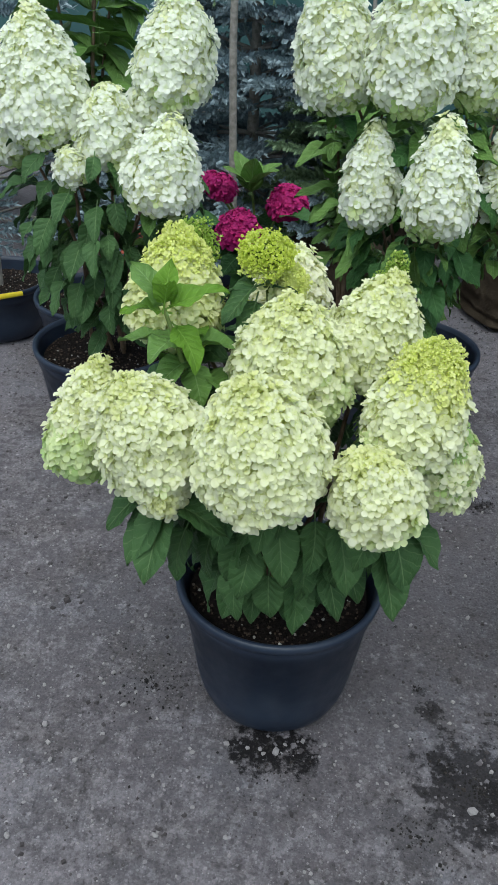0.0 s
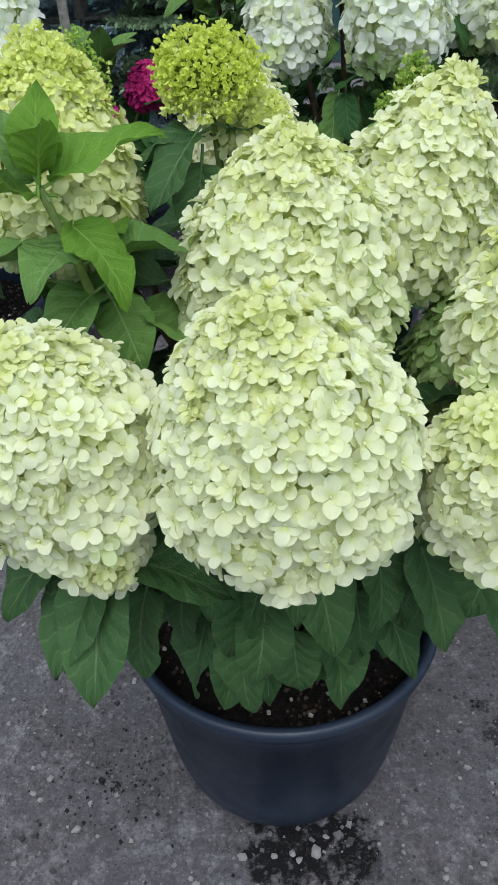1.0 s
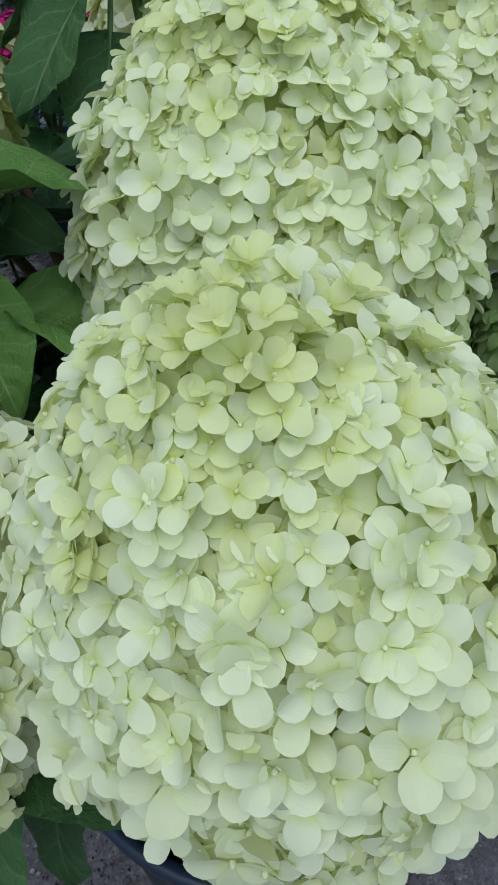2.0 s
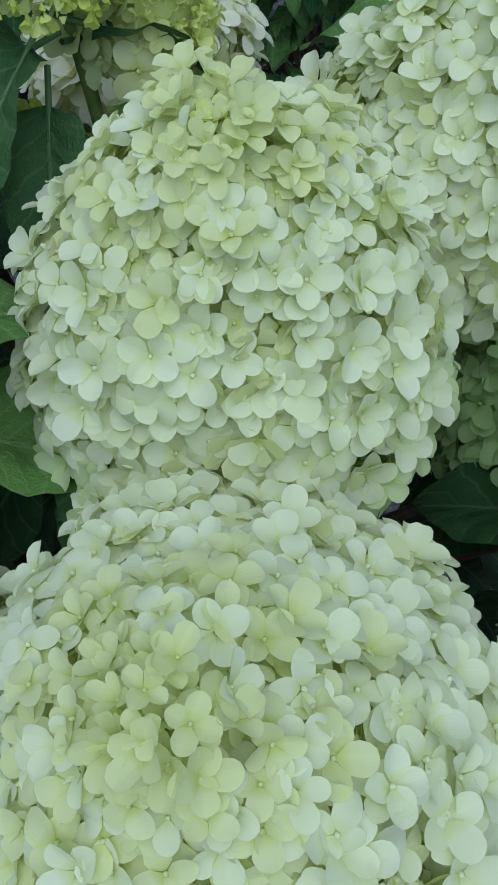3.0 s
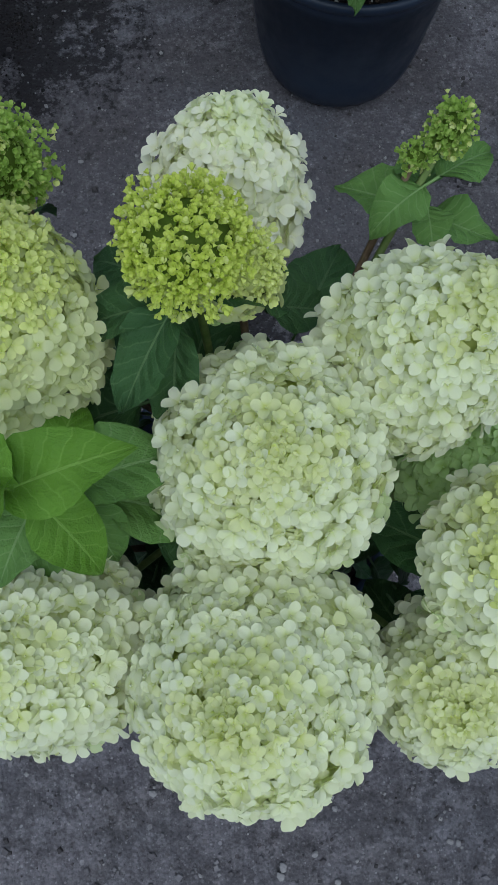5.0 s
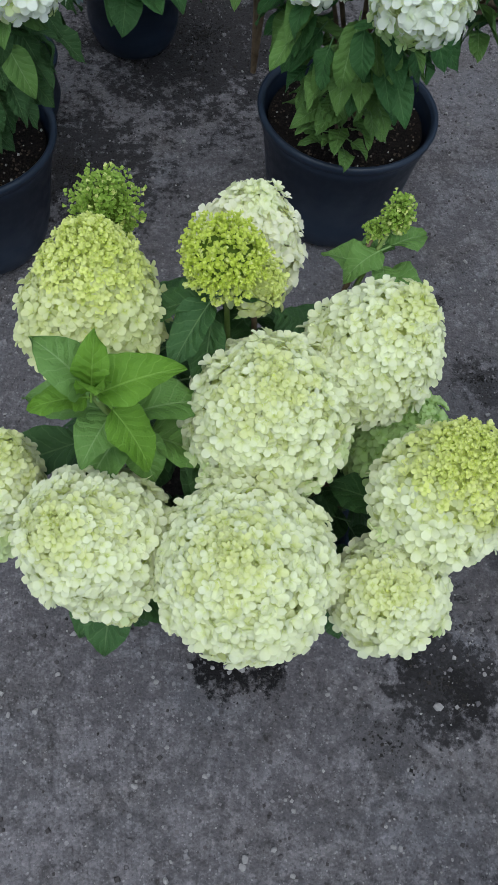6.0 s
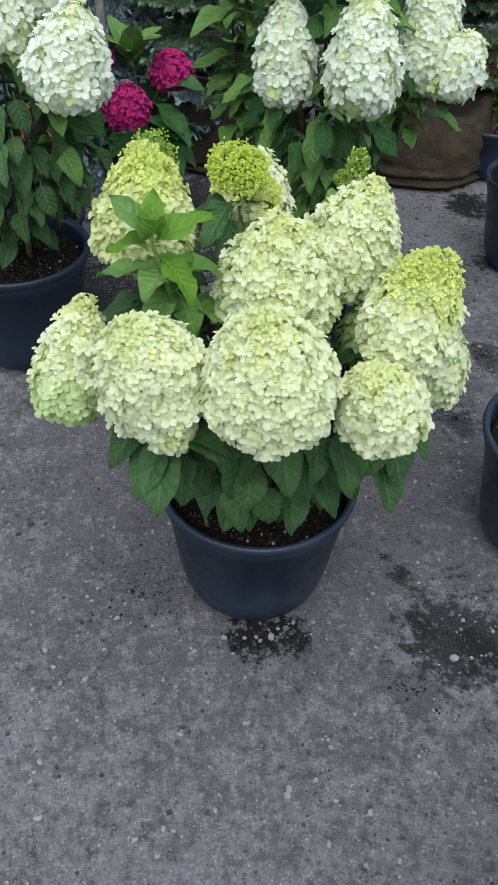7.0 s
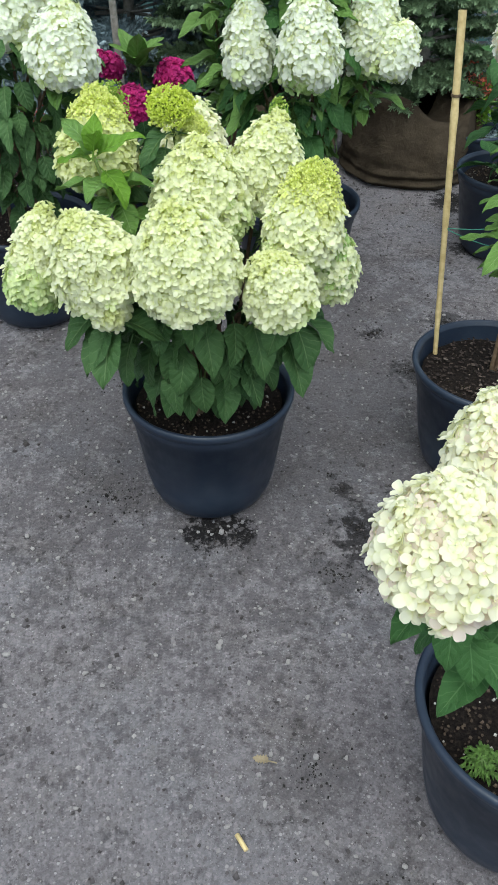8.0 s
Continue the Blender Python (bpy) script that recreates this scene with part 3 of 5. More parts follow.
def leaf_kit(mat, length, width, rows=15, seed=0):
    return [leaf_mesh("leaf", mat, length * k, width * k * w, d, f, 0.0055, rows, seed + i)
            for i, (k, w, d, f) in enumerate(((1.0, 1.0, 0.5, 0.75), (0.85, 1.06, 0.8, 0.5), (1.12, 0.95, 0.35, 0.85), (0.95, 1.0, 1.05, 0.45), (0.68, 1.1, 0.6, 0.7), (1.0, 0.88, 0.15, 1.0)))]


def leaf_at(parent, me, base, way, roll=0.0, name="leaf", up=(0, 0, 1)):
    y = Vector(way).normalized()
    x = y.cross(Vector(up))
    if x.length < 1e-3:
        x = Vector((1, 0, 0))
    x.normalize()
    z = x.cross(y)
    x, z = math.cos(roll) * x + math.sin(roll) * z, math.cos(roll) * z - math.sin(roll) * x
    m = Matrix((x, y, z)).transposed().to_4x4()
    m.translation = Vector(base) - parent.location
    return part(name, me, parent, m=m)


def flower_pot(parent, r=0.193, h=0.305, base=0.127, soil=0.045, seed=0, chips=False):
    """A navy nursery pot with a rolled rim, its soil and crumbs in it."""
    rim = [(r - 0.016, h - 0.012), (r - 0.012, h - 0.003), (r - 0.006, h), (r - 0.001, h - 0.003), (r, h - 0.009), (r - 0.002, h - 0.019), (r - 0.007, h - 0.022), (r - 0.009, h - 0.026)]
    wall = [(r - 0.0095, h - 0.0255), (r - 0.012, h - 0.05), (r - 0.016, h - 0.052), (base + 0.026, 0.085), (base + 0.018, 0.050), (base + 0.008, 0.026), (base - 0.004, 0.011), (base - 0.018, 0.003), (base - 0.034, 0.0), (0.01, 0.006)]
    inner = [(r - 0.0155, h - 0.0115), (r - 0.020, h - 0.05), (base + 0.02, 0.09)]
    v, q = merge([lathe(wall, 64), lathe(inner[::-1], 64)])
    pot = part("pot", mesh_quads("pot", v, q, [POT]), parent)
    v, q = lathe(rim, 64)
    part("rim", mesh_quads("rim", v, q, [POT]), pot)
    rs = r - 0.020 - soil * 0.15
    v, q = lathe([(0.004, 0.012)] + [(rs * k, 0.010 * (1 - k)) for k in np.linspace(0.1, 1.0, 9)], 40)
    for p in v:
        p[2] += 0.006 * noise.noise(Vector((p[0] * 30 + seed, p[1] * 30, seed)))
    v[:, 2] += h - soil
    part("soil", mesh_quads("soil", v, q, [SOIL]), parent)
    rng = np.random.RandomState(seed + 77)
    k = 560
    a, rr = rng.uniform(0, 6.283, k), rs * np.sqrt(rng.rand(k)) * 0.97
    ce = np.stack([rr * np.cos(a), rr * np.sin(a), np.full(k, h - soil + 0.006) + 0.008 * (1 - rr / rs)], 1)
    if chips:
        me = crumbs("bark_mulch", ce + np.array((0, 0, 0.002)), rng.uniform(0.002, 0.0058, k), CHIPS, rng, 0.25, 0.45)
        tagged(part("bark_mulch", me, parent, label="brown bark chips"), kind="stuff")
    else:
        me = crumbs("soil_grain", ce, rng.uniform(0.0010, 0.0030, k), PERLITE, rng)
        tagged(part("soil_grain", me, parent, label="bark and white perlite crumbs"), kind="stuff")
    return pot


def crumbs(name, centres, sizes, mat, rng, flat=0.6, slim=1.0):
    """Many small angular stones in one mesh."""
    cube = np.array([(-1, -1, -1), (1, -1, -1), (1, 1, -1), (-1, 1, -1), (-0.7, -0.7, 1), (0.7, -0.7, 1), (0.7, 0.7, 1), (-0.7, 0.7, 1)], float)
    fq = np.array([(0, 1, 5, 4), (1, 2, 6, 5), (2, 3, 7, 6), (3, 0, 4, 7), (4, 5, 6, 7)])
    n = len(centres)
    v = cube[None] * rng.uniform(0.55, 1.15, (n, 8, 3))
    a = rng.uniform(0, 6.283, n)
    v[:, :, 1] *= slim
    x = v[:, :, 0] * np.cos(a)[:, None] - v[:, :, 1] * np.sin(a)[:, None]
    y = v[:, :, 0] * np.sin(a)[:, None] + v[:, :, 1] * np.cos(a)[:, None]
    v = np.stack([x, y, v[:, :, 2] * flat], 2) * np.asarray(sizes)[:, None, None] + np.asarray(centres)[:, None, :]
    q = fq[None] + (np.arange(n) * 8)[:, None, None]
    return mesh_quads(name, v.reshape(-1, 3), q.reshape(-1, 4), [mat], smooth=False)


def stem(parent, a, b, sag=(0, 0, 0), r0=0.005, r1=0.003, mat=STEM, name="stem", sides=7):
    o = parent.location
    a, b, sag = Vector(a), Vector(b), Vector(sag)
    knee = a.lerp(b, 0.30)
    knee.z = a.z + (b.z - a.z) * 0.72
    pts = [a * (1 - k) ** 2 + knee * 2 * k * (1 - k) + b * k * k + sag * math.sin(math.pi * k) * 0.5 for k in (0, 0.17, 0.33, 0.5, 0.67, 0.83, 1.0)]
    v, q = tube([p - o for p in pts], np.linspace(r0, r1, 7), sides)
    return part(name, mesh_quads(name, v, q, [mat]), parent)


# ---- ground ----
def build_ground():
    g = np.linspace(-1, 1, 141)
    w = np.sign(g) * (np.abs(g) * 2.6 + np.abs(g) ** 7 * 180)
    xx, yy = np.meshgrid(w + 0.3, w + 1.6)
    zz = np.array([0.0035 * noise.noise(Vector((x * 2.3, y * 2.3, 0))) + 0.002 * noise.noise(Vector((x * 9, y * 9, 4))) for x, y in zip(xx.ravel(), yy.ravel())])
    zz = np.where(np.hypot(xx.ravel(), yy.ravel()) < 6, zz, 0) - 0.0035
    n = len(g)
    q = [(i * n + j, i * n + j + 1, (i + 1) * n + j + 1, (i + 1) * n + j) for i in range(n - 1) for j in range(n - 1)]
    ob = new("ground", mesh_quads("ground", np.stack([xx.ravel(), yy.ravel(), zz], 1), q, [ASPHALT]))
    return tagged(ob, "worn grey asphalt yard strewn with grit and damp soil stains", "ground", kind="structure")


ground = build_ground()


# ---- the hydrangea in front ----
def main_hydrangea():
    p = thing("potted_hydrangea", 0.176, 1.306, 0, "bushy hydrangea with lime-white flower heads in navy plastic pot", "potted plant", "hydrangeas in pots")
    flower_pot(p, seed=1)
    heads = [
        # centre, axis, half length, radius, options
        ((0.136, 1.053, 0.746), (-0.18, -0.24, 1), 0.106, 0.092, dict(kit=FINE, seed=11, cone=0.62, belly=0.30, low=0.09, single=300, label="large round cream-white flower head")),
        ((0.170, 1.206, 0.797), (-0.04, -0.25, 1), 0.104, 0.087, dict(kit=FINE, seed=12, cone=0.72, belly=0.32, low=0.40, single=300, label="blunt cone-shaped cream-white flower head")),
        ((0.297, 1.275, 0.822), (0.25, -0.12, 1), 0.092, 0.071, dict(kit=FINE, seed=13, cone=0.6, label="cream-white flower head")),
        ((-0.023, 1.100, 0.727), (-0.30, -0.25, 1), 0.092, 0.076, dict(seed=14, cone=0.4, label="round cream-white flower head")),
        ((0.004, 1.066, 0.637), (0.1, -0.6, 0.3), 0.030, 0.031, dict(seed=15, cone=0.1, label="small low flower cluster")),
        ((-0.127, 1.176, 0.690), (0.25, 0.05, 1), 0.100, 0.052, dict(seed=16, cone=0.3, low=0.45, tint=(CREAM, LIME_WHITE), label="greenish-white long flower head")),
        ((0.296, 1.037, 0.694), (-0.25, -0.30, 1), 0.070, 0.060, dict(seed=17, cone=0.25, low=0.25, tint=(CREAM, LIME_WHITE), label="small round greenish-cream flower head")),
        ((0.352, 1.117, 0.792), (0.14, -0.02, 1), 0.092, 0.067, dict(seed=18, cone=0.4, bud_from=0.82, bud=BUD_PALE, tint=(CREAM, LIME_WHITE), label="half-open flower head with lime-green buds on top")),
        ((0.407, 1.135, 0.680), (0.1, -0.1, 1), 0.065, 0.045, dict(seed=19, cone=0.2, tint=(CREAM, GREEN_PETAL))),
        # its green tint takes in the shade it stands in
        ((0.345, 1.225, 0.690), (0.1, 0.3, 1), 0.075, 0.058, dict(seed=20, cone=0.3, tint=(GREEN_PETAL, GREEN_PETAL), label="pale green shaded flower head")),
        ((-0.012, 1.319, 0.852), (0.05, 0.10, 1), 0.092, 0.072, dict(seed=21, cone=0.45, bud_from=0.87, bud=BUD_PALE, size=0.0098, tint=(LIME_WHITE, LIME_WHITE), label="half-open flower head with green buds on top")),
        ((0.002, 1.415, 0.885), (0, 0, 1), 0.038, 0.032, dict(seed=22, cone=0.5, bud_from=0.02, bud=BUD_GREEN, lump=0.3, label="small green bud cluster")),
        ((0.123, 1.322, 0.911), (0.0, 0.0, 1), 0.022, 0.045, dict(seed=23, cone=0.2, belly=0.42, bud_from=0.05, bud=BUD, lump=0.20, label="lime-green bud head")),
        ((0.163, 1.325, 0.862), (0.4, -0.2, 0.7), 0.030, 0.026, dict(seed=24, cone=0.2, bud_from=0.60, bud=BUD_PALE, tint=(LIME_WHITE, LIME_WHITE), lump=0.2)),
        ((0.165, 1.440, 0.812), (0.10, 0.15, 1), 0.068, 0.062, dict(seed=25, cone=0.4, tint=(CREAM_SOFT, CREAM), label="white flower head behind green buds")),
        ((0.331, 1.427, 0.865), (0.1, 0, 1), 0.025, 0.014, dict(seed=26, cone=0.7, bud_from=0.02, bud=BUD_GREEN, lump=0.35, label="small green bud spike")),
        ((0.305, 1.420, 0.845), (-0.6, -0.2, 0.8), 0.012, 0.010, dict(seed=27, bud_from=0.02, bud=BUD_GREEN, lump=0.3)),
        ((0.090, 1.312, 0.826), (-0.3, -0.3, 0.6), 0.013, 0.012, dict(seed=28, cone=0.2, bud_from=0.05, bud=BUD, lump=0.4)),
    ]
    rng = np.random.RandomState(5)
    dark = leaf_kit(LEAF, 0.106, 0.060, 17, 3)
    small = leaf_kit(LEAF, 0.074, 0.038, 15, 9)
    for k, (c, ax, ln, r, opt) in enumerate(heads):
        flower_head(p, c, ax, ln, r, **opt)
        a = Vector(ax).normalized()
        foot = Vector(c) - a * ln * 0.9
        root = Vector((0.176 + rng.uniform(-0.05, 0.05), 1.29 + rng.uniform(-0.05, 0.05), 0.262))
        out = (Vector((foot.x, foot.y, 0)) - Vector((root.x, root.y, 0))) * 0.12
        stem(p, root, foot + a * ln * 0.5, out, 0.005, 0.003, WOOD if k % 3 else STEM)
        if ln < 0.03 or foot.x < -0.1 or foot.x > 0.38:
            continue
        # a few leaves on the stem under each head
        for i in range(4):
            d = foot - root
            at = root + d * (0.98 - 0.10 * i) + out * 0.3
            ang = rng.uniform(0, 6.283) if i % 2 == 0 else ang + math.pi
            way = Vector((math.cos(ang), math.sin(ang), rng.uniform(-0.6, 0.1)))
            way += (Vector((0.165, 1.26, foot.z)) - foot).normalized() * 0.9
            if c[2] > 0.84:
                way, at = Vector((math.cos(ang), math.sin(ang), -1.1)), at - Vector((0, 0, 0.03))
            leaf_at(p, (dark if i < 2 and c[2] < 0.84 else small)[rng.randint(6)], at + way.normalized() * 0.012, way, rng.uniform(-0.3, 0.3))
    # the hanging skirt of leaves over the pot
    hang = leaf_kit(LEAF, 0.098, 0.052, 17, 6)
    for z, rb, reach, count, off in ((0.41, 0.085, -1.4, 13, 0.1), (0.445, 0.115, -1.25, 18, 0.35), (0.485, 0.140, -1.1, 20, 0.15), (0.53, 0.160, -1.0, 21, 0.05), (0.575, 0.175, -0.85, 19, 0.3), (0.615, 0.17, -0.7, 16, 0.2), (0.68, 0.10, -0.5, 8, 0.2)):
        for i in range(count):
            ang = off + 2 * math.pi * i / count + rng.uniform(-0.16, 0.16)
            d = Vector((math.cos(ang), math.sin(ang), 0))
            if z > 0.65 and d.x > 0:
                continue
            base = Vector((0.165, 1.262, z + rng.uniform(-0.02, 0.02))) + d * rb * rng.uniform(0.85, 1.1)
            leaf_at(p, hang[rng.randint(6)], base, d + Vector((rng.uniform(-0.25, 0.25), rng.uniform(-0.25, 0.25), reach + rng.uniform(-0.25, 0.25))), rng.uniform(-0.45, 0.45))
    for base, way in (((0.0, 1.13, 0.585), (-0.45, -0.6, -0.5)), ((0.0, 1.11, 0.58), (-0.25, -0.7, -0.7)), ((-0.02, 1.15, 0.60), (-0.7, -0.5, -0.35)), ((0.03, 1.12, 0.54), (-0.35, -0.6, -0.7)), ((-0.02, 1.17, 0.55), (-0.6, -0.5, -0.6)),
                      ((0.34, 1.12, 0.57), (0.35, -0.6, -0.7)), ((0.35, 1.15, 0.58), (0.6, -0.5, -0.5)), ((0.33, 1.11, 0.53), (0.25, -0.6, -0.8)), ((0.36, 1.20, 0.58), (0.7, -0.1, -0.6))):
        leaf_at(p, dark[rng.randint(6)], base, way, rng.uniform(-0.3, 0.3))
    # leaves that close the heart of the bush
    for z, rb, reach, count, off in ((0.74, 0.05, -0.1, 6, 0.3), (0.68, 0.07, -0.3, 8, 0.1), (0.62, 0.09, -0.4, 9, 0.4)):
        for i in range(count):
            ang = off + 2 * math.pi * i / count + rng.uniform(-0.2, 0.2)
            d = Vector((math.cos(ang), math.sin(ang), 0))
            if d.x > 0.3 and d.y < 0.3:
                continue
            base = Vector((0.110, 1.285, z + rng.uniform(-0.02, 0.02))) + d * rb * rng.uniform(0.5, 1.1)
            leaf_at(p, dark[rng.randint(6)], base, d + Vector((0, 0, reach + rng.uniform(-0.2, 0.2))), rng.uniform(-0.3, 0.3))
    # leaves on the stalk of the bud head
    for base, way in (((0.110, 1.296, 0.868), (-0.6, -0.7, -0.45)), ((0.108, 1.305, 0.862), (-0.9, 0.1, -0.35)), ((0.136, 1.310, 0.866), (0.9, 0.05, -0.35)), ((0.130, 1.322, 0.856), (0.5, 0.8, -0.3)), ((0.112, 1.292, 0.845), (-0.2, -0.9, -0.7))):
        leaf_at(p, small[rng.randint(6)], base, way, rng.uniform(-0.2, 0.2))
    # dark leaves at the rear, low between the heads
    for base, way in (((0.19, 1.36, 0.735), (0.8, 0.1, -0.25)), ((0.22, 1.36, 0.69), (0.5, 0.8, -0.1)), ((0.16, 1.39, 0.73), (0.9, 0.35, -0.2)), ((0.25, 1.36, 0.70), (0.9, -0.1, -0.2)),
                      ((0.10, 1.38, 0.76), (-0.6, 0.5, -0.1)), ((0.06, 1.36, 0.73), (-0.9, 0.2, -0.2)), ((0.02, 1.36, 0.70), (-0.7, 0.6, -0.3)), ((0.05, 1.30, 0.77), (-0.8, -0.4, -0.25)),
                      ((-0.03, 1.30, 0.70), (-0.9, 0.1, -0.2)), ((-0.04, 1.24, 0.68), (-0.9, -0.2, -0.2)), ((0.24, 1.40, 0.66), (0.7, 0.7, -0.2)), ((0.12, 1.44, 0.68), (0.0, 1.0, -0.2))):
        leaf_at(p, dark[rng.randint(6)], base, way, rng.uniform(-0.3, 0.3))
    # the young shoot with bright leaves
    foot, top = Vector((0.10, 1.25, 0.30)), Vector((-0.008, 1.180, 0.872))
    stem(p, foot, top, (-0.03, -0.02, 0), 0.006, 0.003, STEM)
    young = leaf_kit(LEAF_YOUNG, 0.086, 0.049, 17, 31)
    mid_leaf = leaf_kit(LEAF_LIGHT, 0.092, 0.056, 17, 35)
    spike = leaf_kit(LEAF_LIGHT, 0.060, 0.040, 13, 37)
    bud_leaf = leaf_kit(LEAF_YOUNG, 0.055, 0.030, 13, 39)
    for down, way, kit, kind in ((0.006, (-0.55, 0.25, 1.2), mid_leaf, 1), (0.004, (1.0, 0.1, 0.6), young, 0), (0.0, (0.15, -0.3, 1.0), bud_leaf, 0), (-0.002, (0.1, 0.35, 1.1), bud_leaf, 2),
                                 (0.012, (-1.0, -0.2, 0.3), young, 4), (0.050, (0.62, -0.7, -0.25), young, 1), (0.075, (-0.45, -0.75, 0.0), mid_leaf, 4),
                                 (0.085, (0.3, 0.9, 0.1), young, 1), (0.105, (0.9, 0.25, 0.1), mid_leaf, 0), (0.100, (-0.9, 0.3, 0.0), mid_leaf, 2), (0.135, (-0.6, -0.7, -0.1), mid_leaf, 1), (0.145, (0.35, -0.8, -0.5), mid_leaf, 4), (0.150, (-0.5, 0.7, -0.1), mid_leaf, 0), (0.175, (0.9, -0.2, -0.2), mid_leaf, 2)):
        k = 1 - down / 0.58
        knee = foot.lerp(top, 0.30)
        knee.z = foot.z + 0.58 * 0.72
        at = foot * (1 - k) ** 2 + knee * 2 * k * (1 - k) + top * k * k
        leaf_at(p, kit[kind], at + Vector(way).normalized() * 0.008, way, rng.uniform(-0.15, 0.15))
    # leaves of the small bud spike
    for k in range(6):
        ang = 0.5 + k * 1.05
        z = 0.835 - 0.02 * (k % 3)
        leaf_at(p, spike[k % 6], (0.320 + 0.008 * math.cos(ang), 1.408 + 0.008 * math.sin(ang), z - 0.01), (math.cos(ang), math.sin(ang), 0.05), 0)
    return p


main_hydrangea()


def back_hydrangea(x, y, label, heads, rings, seed, centre, kit_mat=LEAF_BACK, light=0.15, h=0.322, leaf=0.105):
    p = thing("potted_hydrangea", x, y, 0, label, "potted plant", "hydrangeas in pots")
    flower_pot(p, r=0.203, h=h, base=0.134, seed=seed)
    rng = np.random.RandomState(seed)
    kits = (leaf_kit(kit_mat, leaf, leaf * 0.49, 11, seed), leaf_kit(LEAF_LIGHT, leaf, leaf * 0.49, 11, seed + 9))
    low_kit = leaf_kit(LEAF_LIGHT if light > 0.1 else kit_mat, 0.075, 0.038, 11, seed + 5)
    for k, (c, ax, ln, r, opt) in enumerate(heads):
        opt = dict(dict(kit=COARSE, tint=(WHITE, CREAM), seed=seed * 10 + k, cone=0.32, shelf=0.32, size=0.0138, gap=1.10, lump=0.10, low=0.10, tip_from=0.92), **opt)
        flower_head(p, c, ax, ln, r, **opt)
        a = Vector(ax).normalized()
        foot = Vector(c) - a * ln * 0.9
        root = Vector((x + rng.uniform(-0.05, 0.05), y + rng.uniform(-0.05, 0.05), h - 0.045))
        out = (Vector((foot.x, foot.y, 0)) - Vector((root.x, root.y, 0))) * 0.12
        stem(p, root, foot + a * ln * 0.5, out, 0.006, 0.003, WOOD)
        for i in range(6):
            at = root + (foot - root) * (0.95 - 0.09 * (i // 2)) + out * 0.3 + Vector((0, 0.03, 0))
            ang = rng.uniform(0, 6.283) if i % 2 == 0 else ang + math.pi
            way = Vector((math.cos(ang), math.sin(ang), rng.uniform(-0.5, 0.2)))
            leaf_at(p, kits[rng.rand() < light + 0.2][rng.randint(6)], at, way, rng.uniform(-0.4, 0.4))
    for z, rb, reach, count in rings:
        for i in range(count):
            ang = 2 * math.pi * (i + rng.rand() * 0.8) / count
            d = Vector((math.cos(ang), math.sin(ang), 0))
            base = Vector((centre[0], centre[1], z + rng.uniform(-0.035, 0.035))) + d * rb * rng.uniform(0.7, 1.15)
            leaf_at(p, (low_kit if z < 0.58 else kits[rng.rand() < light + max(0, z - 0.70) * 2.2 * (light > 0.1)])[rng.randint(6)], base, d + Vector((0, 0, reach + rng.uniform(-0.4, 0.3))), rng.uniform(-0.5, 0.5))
    return p


RIGHT_HEADS = [
    ((0.314, 2.046, 0.852), (0.0, 0.0, 1), 0.116, 0.063, dict(cone=0.75)),
    ((0.450, 1.905, 0.885), (-0.05, -0.05, 1), 0.124, 0.071, dict(cone=0.65)),
    ((0.632, 2.060, 0.880), (0.05, 0.0, 1), 0.125, 0.068, {}),
    ((0.685, 1.975, 0.835), (0.35, -0.1, 1), 0.070, 0.050, dict(cone=0.2)),
    ((0.212, 2.150, 1.112), (-0.15, 0.0, 1), 0.150, 0.086, {}),
    ((0.380, 2.050, 1.140), (0.05, -0.1, 1), 0.155, 0.098, {}),
    ((0.540, 2.110, 1.130), (0.2, 0.0, 1), 0.140, 0.086, {}),
    ((0.660, 2.250, 1.060), (0.3, 0.1, 1), 0.120, 0.080, {}),
]
back_hydrangea(0.483, 2.296, "tall hydrangea with white cone-shaped flower heads in navy pot", RIGHT_HEADS,
               [(1.00, 0.06, -0.3, 10), (0.92, 0.07, -0.4, 10), (0.38, 0.04, 0.3, 10), (0.44, 0.05, 0.0, 13), (0.49, 0.06, -0.2, 16), (0.54, 0.08, -0.4, 19), (0.59, 0.10, -0.6, 22), (0.64, 0.13, -0.8, 24), (0.69, 0.15, -0.8, 25), (0.74, 0.17, -0.7, 24), (0.80, 0.17, -0.5, 20), (0.88, 0.11, -0.3, 14), (0.96, 0.10, -0.2, 12)], 41, (0.44, 2.15), LEAF_BACK, 0.40, 0.322, 0.088)

LEFT_HEADS = [
    ((-0.136, 1.945, 0.870), (0.25, -0.1, 1), 0.102, 0.082, dict(cone=0.6)),
    ((-0.444, 2.100, 1.010), (-0.1, 0.0, 1), 0.150, 0.105, dict(cone=0.5)),
    ((-0.283, 2.050, 0.925), (0.1, -0.1, 1), 0.090, 0.066, {}),
    ((-0.141, 2.150, 1.075), (0.15, 0.0, 1), 0.125, 0.088, {}),
    ((-0.185, 2.150, 0.965), (0.0, -0.1, 1), 0.080, 0.066, {}),
    ((-0.360, 2.000, 0.845), (-0.1, -0.3, 0.7), 0.040, 0.034, {}),
    ((-0.560, 2.200, 0.905), (-0.3, 0.0, 1), 0.110, 0.085, {}),
]
back_hydrangea(-0.352, 2.201, "bushy hydrangea with white-green flower heads in navy pot", LEFT_HEADS,
               [(0.42, 0.06, -0.5, 12), (0.46, 0.08, -0.7, 16), (0.50, 0.11, -0.9, 20), (0.545, 0.14, -1.0, 23), (0.59, 0.16, -1.0, 25), (0.635, 0.17, -1.0, 26), (0.68, 0.18, -0.9, 26), (0.735, 0.18, -0.8, 24), (0.79, 0.18, -0.5, 15), (0.87, 0.17, -0.3, 10)], 42, (-0.31, 2.14), LEAF, 0.05, leaf=0.092)


